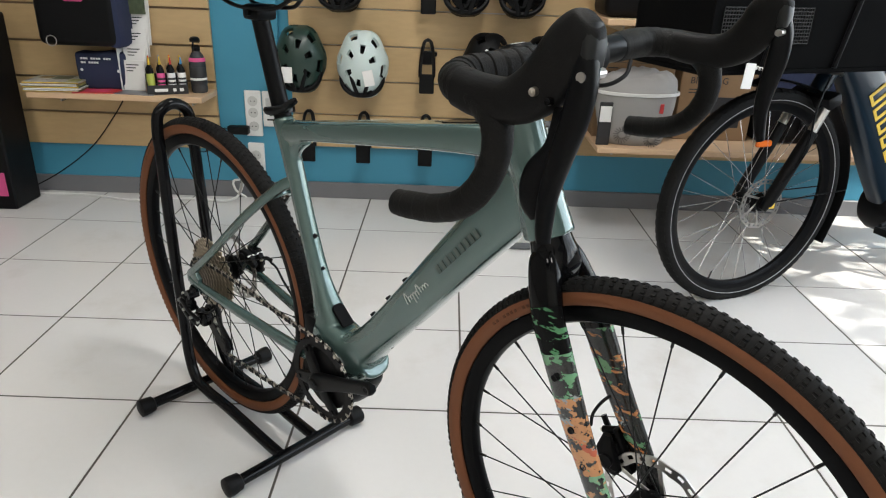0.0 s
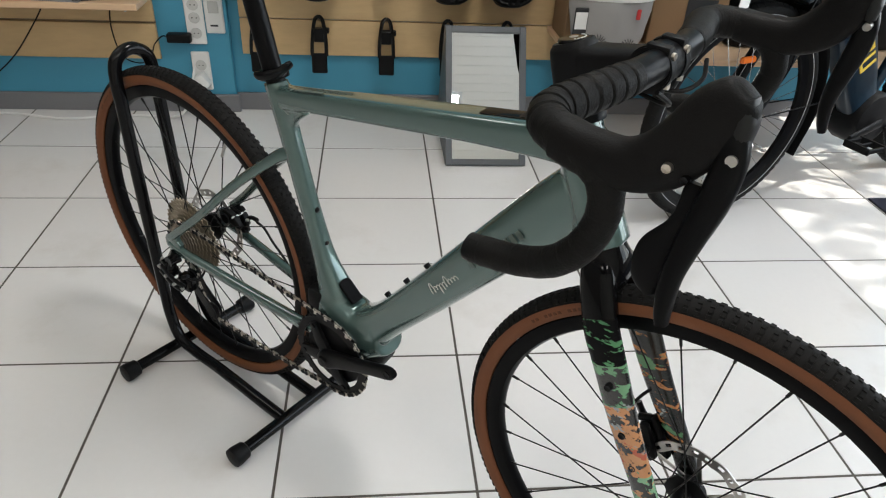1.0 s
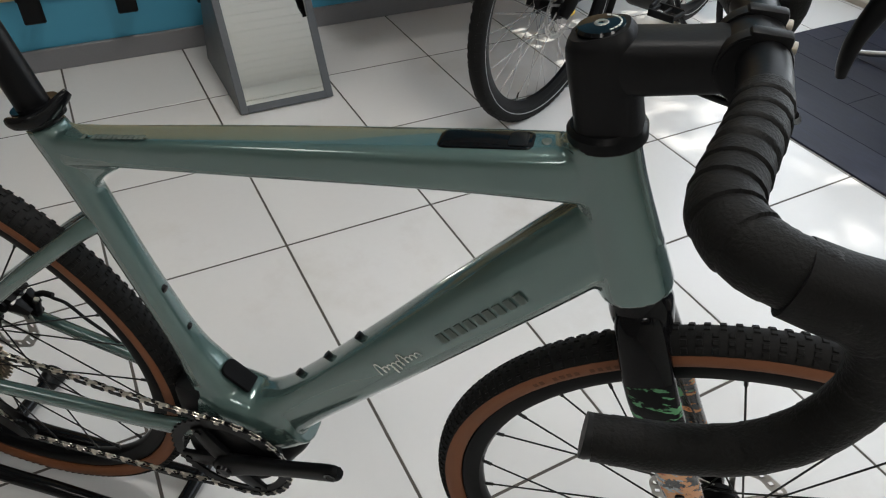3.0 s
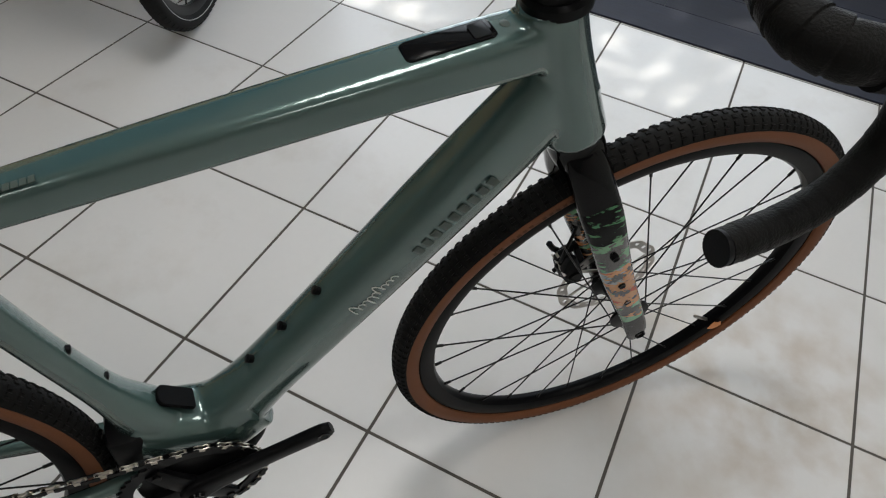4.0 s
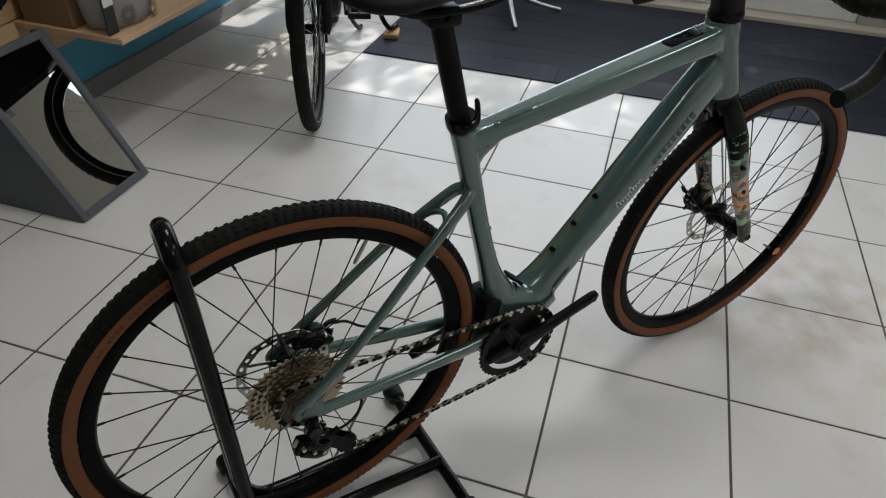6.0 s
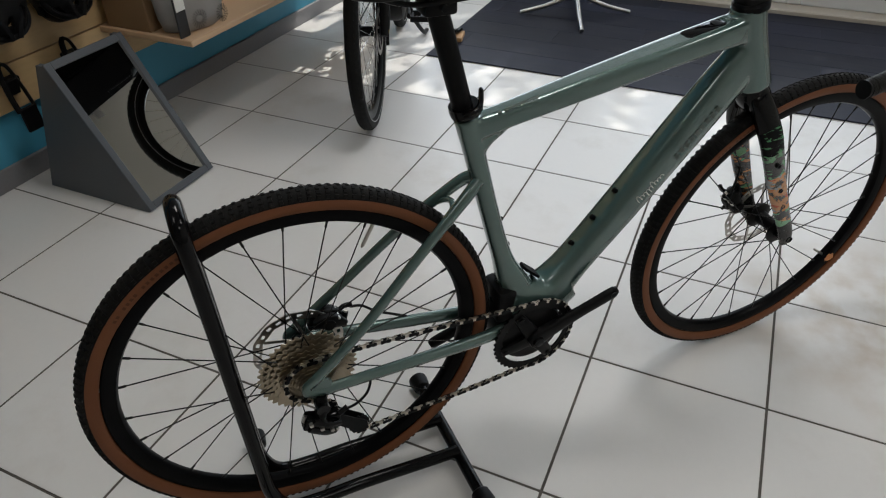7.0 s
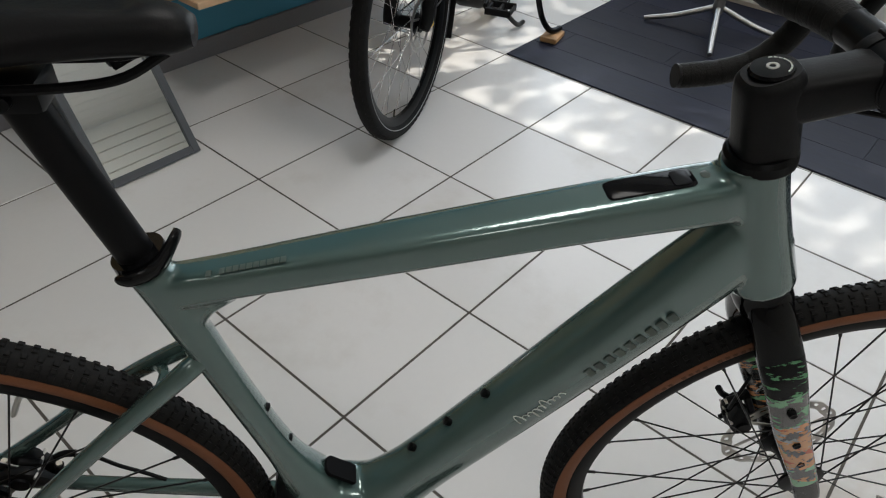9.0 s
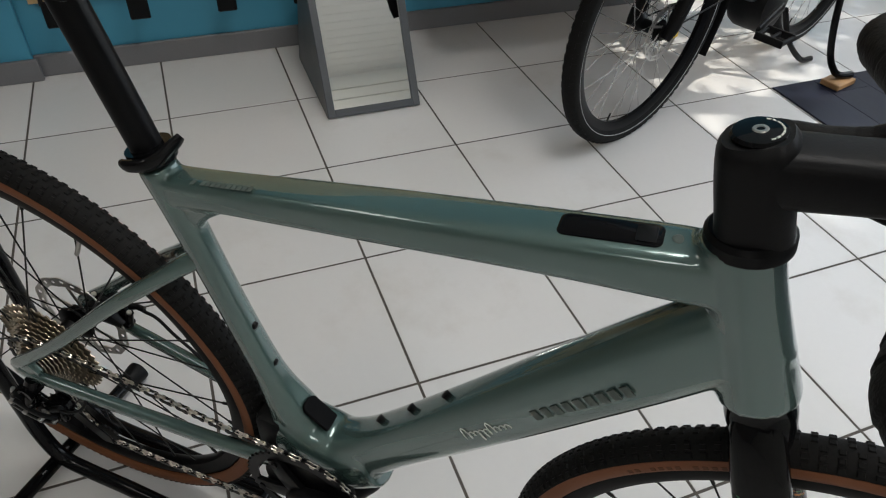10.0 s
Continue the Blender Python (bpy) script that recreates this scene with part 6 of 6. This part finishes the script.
for s, a in ((-1, 190), (1, 10)):
    ex, ez = 0.67 + 0.17 * math.cos(radians(a)), 0.268 + 0.17 * math.sin(radians(a))
    arm = part("crank_arm", tube(bmesh.new(), [(0.67, s * 0.085, 0.268, 0.009, 0.017), (ex, s * 0.10, ez, 0.008, 0.013)], n=12, side=S, steps=1), BLACKSATIN, eb)
    bm = bmesh.new()
    for dx in (-0.045, 0.035):
        box(bm, (ex + dx, s * 0.11, ez - 0.012), (ex + dx + 0.010, s * 0.205, ez + 0.012), 0.002)
    for dy in (0.11, 0.152, 0.195):
        box(bm, (ex - 0.045, s * dy, ez - 0.008), (ex + 0.045, s * (dy + 0.010), ez + 0.008), 0.002)
    part("pedal", bm, BLACKMATT, arm, "black cage pedal")
DEEPBLACK = material("black_basket_fabric", (0.004, 0.004, 0.0042), 0.9, 0, 0.2, 20, 500, 0.2, spec=0.03)
bk = part("basket", box(bmesh.new(), (-0.42, -0.16, 0.775), (0.54, 0.16, 0.79), 0.004), DEEPBLACK, eb, "black fabric front basket with a mesh pocket")
for y in (-0.16, 0.156):
    part("side_panel", box(bmesh.new(), (-0.42, y, 0.79), (0.54, y + 0.004, 1.02), 0.001), DEEPBLACK, bk)
for x in (-0.42, 0.536):
    part("end_panel", box(bmesh.new(), (x, -0.155, 0.79), (x + 0.004, 0.155, 1.02), 0.001), DEEPBLACK, bk)
bm = bmesh.new()
for k in range(34):
    rod(bm, (-0.390 + k * 0.009, -0.163, 0.855), (-0.390 + k * 0.009, -0.163, 0.945), 0.0013, 4)
for k in range(11):
    rod(bm, (-0.390, -0.163, 0.855 + k * 0.009), (-0.093, -0.163, 0.855 + k * 0.009), 0.0013, 4)
for k in range(3):
    part("strut", rod(bmesh.new(), (-0.24 + k * 0.26, -0.168, 0.79), (-0.20 + k * 0.27, -0.168, 1.01), 0.007, 8), BLACKSATIN, bk)
part("mesh_pocket", bm, material("grey_mesh", (0.045, 0.045, 0.047), 0.7, spec=0.2), bk)
part("carrier", tube(bmesh.new(), [(-0.20, -0.10, 0.780), (0.1, -0.10, 0.768), (0.2, -0.05, 0.75)], 0.008, n=8), BLACKSATIN, eb)
bm = lathe(bmesh.new(), [(0.011, -0.04), (0.021, -0.036), (0.023, 0.0), (0.017, 0.05)], 20, Matrix.Translation((-0.405, -0.20, 0.862)))
hl = part("headlight", bm, BLACKMATT, eb, "small black headlight with a clear lens")
part("lens", ball(bmesh.new(), (-0.405, -0.238, 0.862), 0.014, 14, (1, 0.4, 1)), STEEL, hl)
part("light_bracket", tube(bmesh.new(), [(-0.405, -0.18, 0.862), (-0.37, -0.17, 0.858), (-0.31, -0.166, 0.83), (-0.28, -0.164, 0.80)], 0.006, n=8), BLACKSATIN, eb)
part("price_tag", card(bmesh.new(), (-0.285, -0.176, 0.775), 0.034, 0.066, 4), PAPER, eb, "white hanging price tag")
part("tag_cord", tube(bmesh.new(), [(-0.268 + k * 0.0022, -0.172 + 0.004 * math.cos(k * 1.26), 0.797 - k * 0.0004 + 0.004 * math.sin(k * 1.26)) for k in range(31)], 0.0016, n=5, steps=2), WHITEPLASTIC, eb)
part("saddle", ball(bmesh.new(), (0.88, 0, 0.90), 0.12, 20, (1.1, 0.75, 0.35)), BLACKMATT, eb)
part("seat_post", rod(bmesh.new(), (0.84, 0, 0.79), (0.88, 0, 0.90), 0.014, 12), BLACKSATIN, eb)
part("brake_hose", tube(bmesh.new(), [(0.02, -0.075, 0.40), (0.09, -0.085, 0.52), (0.10, -0.08, 0.66), (0.16, -0.06, 0.78)], 0.003, n=6), BLACKMATT, eb)
part("kickstand", tube(bmesh.new(), [(0.74, -0.07, 0.24), (0.80, -0.10, 0.12), (0.90, -0.13, 0.03), (0.98, -0.14, 0.012)], 0.010, n=10), BLACKMATT, eb)

# wooden block and the curved leg standing on it
t = thing("wood_block", "small raw wooden block on the floor under a stand leg", "block", pose(1.85, 0.345, 0.0, 0, 0, 14))
part("block", box(bmesh.new(), (-0.055, -0.035, 0.007), (0.055, 0.035, 0.028), 0.003), wood_grain("raw_brown_wood", (0.30, 0.17, 0.075), 0.6), t, flat=True)
t = thing("stand_leg", "curved black tubular leg of a bike stand", "bike stand", pose(1.85, 0.345, 0.028))
part("leg", tube(bmesh.new(), [(0.045, -0.005, 0.012), (0.0, 0.0, 0.013), (-0.03, 0.01, 0.03), (-0.06, 0.03, 0.09), (-0.075, 0.06, 0.22), (-0.075, 0.10, 0.42), (-0.06, 0.16, 0.62)], 0.012, n=12), BLACKGLOSS, t)

# stool with a splayed steel foot near the door
t = thing("swivel_stool", "swivel stool with a splayed bright steel foot", "stool", pose(2.42, -0.10, 0.006))
for k in range(4):
    a = radians(22 + 90 * k)
    part("leg", tube(bmesh.new(), [(0.02 * math.cos(a), 0.02 * math.sin(a), 0.10, 0.012, 0.012), (0.16 * math.cos(a), 0.16 * math.sin(a), 0.045, 0.012, 0.012), (0.29 * math.cos(a), 0.29 * math.sin(a), 0.012, 0.010, 0.010)], n=12), STEEL, t, "bright steel leg")
part("column", rod(bmesh.new(), (0, 0, 0.08), (0, 0, 0.50), 0.024, 18), STEEL, t)
part("seat", lathe(bmesh.new(), [(0.15, 0.0), (0.18, -0.015), (0.18, -0.045), (0.16, -0.06)], 32, Matrix.Translation((0, 0, 0.49)) @ Matrix.Rotation(radians(-90), 4, "X")), BLACKMATT, t)


# street tree outside, whose leaves break up the sun
def street_tree(x, y):
    t = thing("street_tree", "leafy green street tree outside the shop front", "tree", pose(x, y, -0.02))
    bm = tube(bmesh.new(), [(0, 0, 0, 0.16, 0.16), (0.03, 0.02, 1.2, 0.12, 0.12), (0.0, -0.03, 2.3, 0.10, 0.10), (0.05, 0.05, 3.4, 0.05, 0.05)], n=12)
    rnd = random.Random(5)
    ends = []
    for k in range(14):
        a, z0 = k * 2.4, 1.6 + 0.12 * k
        e = (math.cos(a) * (1.3 + 0.4 * rnd.random()), math.sin(a) * (1.3 + 0.4 * rnd.random()), z0 + 0.9 + rnd.random() * 0.6)
        ends.append(e)
        tube(bm, [(0, 0, z0, 0.045, 0.045), (e[0] * 0.5, e[1] * 0.5, z0 + 0.5, 0.03, 0.03), (*e, 0.008, 0.008)], n=8, steps=3)
    part("trunk", bm, material("bark", (0.12, 0.09, 0.065), 0.9, 0, 0.3, 8, 80, 0.5), t)
    verts, faces = [], []
    for k in range(10500):
        e = ends[rnd.randrange(14)]
        f = rnd.random() ** 0.5
        c = Vector((e[0] * f + rnd.gauss(0, 0.38), e[1] * f + rnd.gauss(0, 0.38), e[2] - (1 - f) * 0.5 + rnd.gauss(0, 0.35)))
        u = Vector((rnd.gauss(0, 1), rnd.gauss(0, 1), rnd.gauss(0, 0.6))).normalized()
        w = u.cross(Vector((rnd.gauss(0, 1), rnd.gauss(0, 1), rnd.gauss(0, 1)))).normalized()
        l, h = 0.075, 0.034
        i = len(verts)
        verts += [c - u * l, c - w * h, c + u * l, c + w * h]
        faces += [(i, i + 1, i + 2, i + 3)]
    me = bpy.data.meshes.new("crown")
    me.from_pydata([tuple(v) for v in verts], [], faces)
    me.materials.append(material("leaf_green", (0.07, 0.13, 0.035), 0.5, 0, 0.3, 3, 40, 0.0))
    o = new("crown", me)
    o.parent = t
    return t


street_tree(5.6, -1.9)
street_tree(7.5, 1.8)

# ---- floor pieces ----
bm = box(bmesh.new(), (0.0029, 0.0029, -0.012), (PITCH - 0.0029, PITCH - 0.0029, 0.0), 0.0008)
first = part("tile", bm, TILE, floor, flat=True)
first.location = (-3.6, -3.6, 0)
for i in range(-9, 8):
    for j in range(-9, 3):
        if (i, j) != (-9, -9):
            share("tile", first.data, floor, pose(i * PITCH, j * PITCH, 0))
bm = box(bmesh.new(), (0.0006, 0, 0.0), (0.1794, 1.2, 0.006), 0.0008)
first = part("plank", bm, VINYL, mat_base, flat=True)
x, row = 1.605, 0
while x < XR - 0.10:
    w = min(0.18, XR - 0.08 - x)
    y = -2.9 - (row % 3) * 0.4
    while y < 0.395:
        a, b = max(y, -2.9), min(y + 1.199, 0.395)
        if b - a > 0.02:
            o = first if (row == 0 and a == -2.9) else share("plank", first.data, mat_base, Matrix())
            o.location, o.scale = (x, a, 0), (w / 0.18, (b - a) / 1.2, 1)
        y += 1.2
    x, row = x + 0.18, row + 1
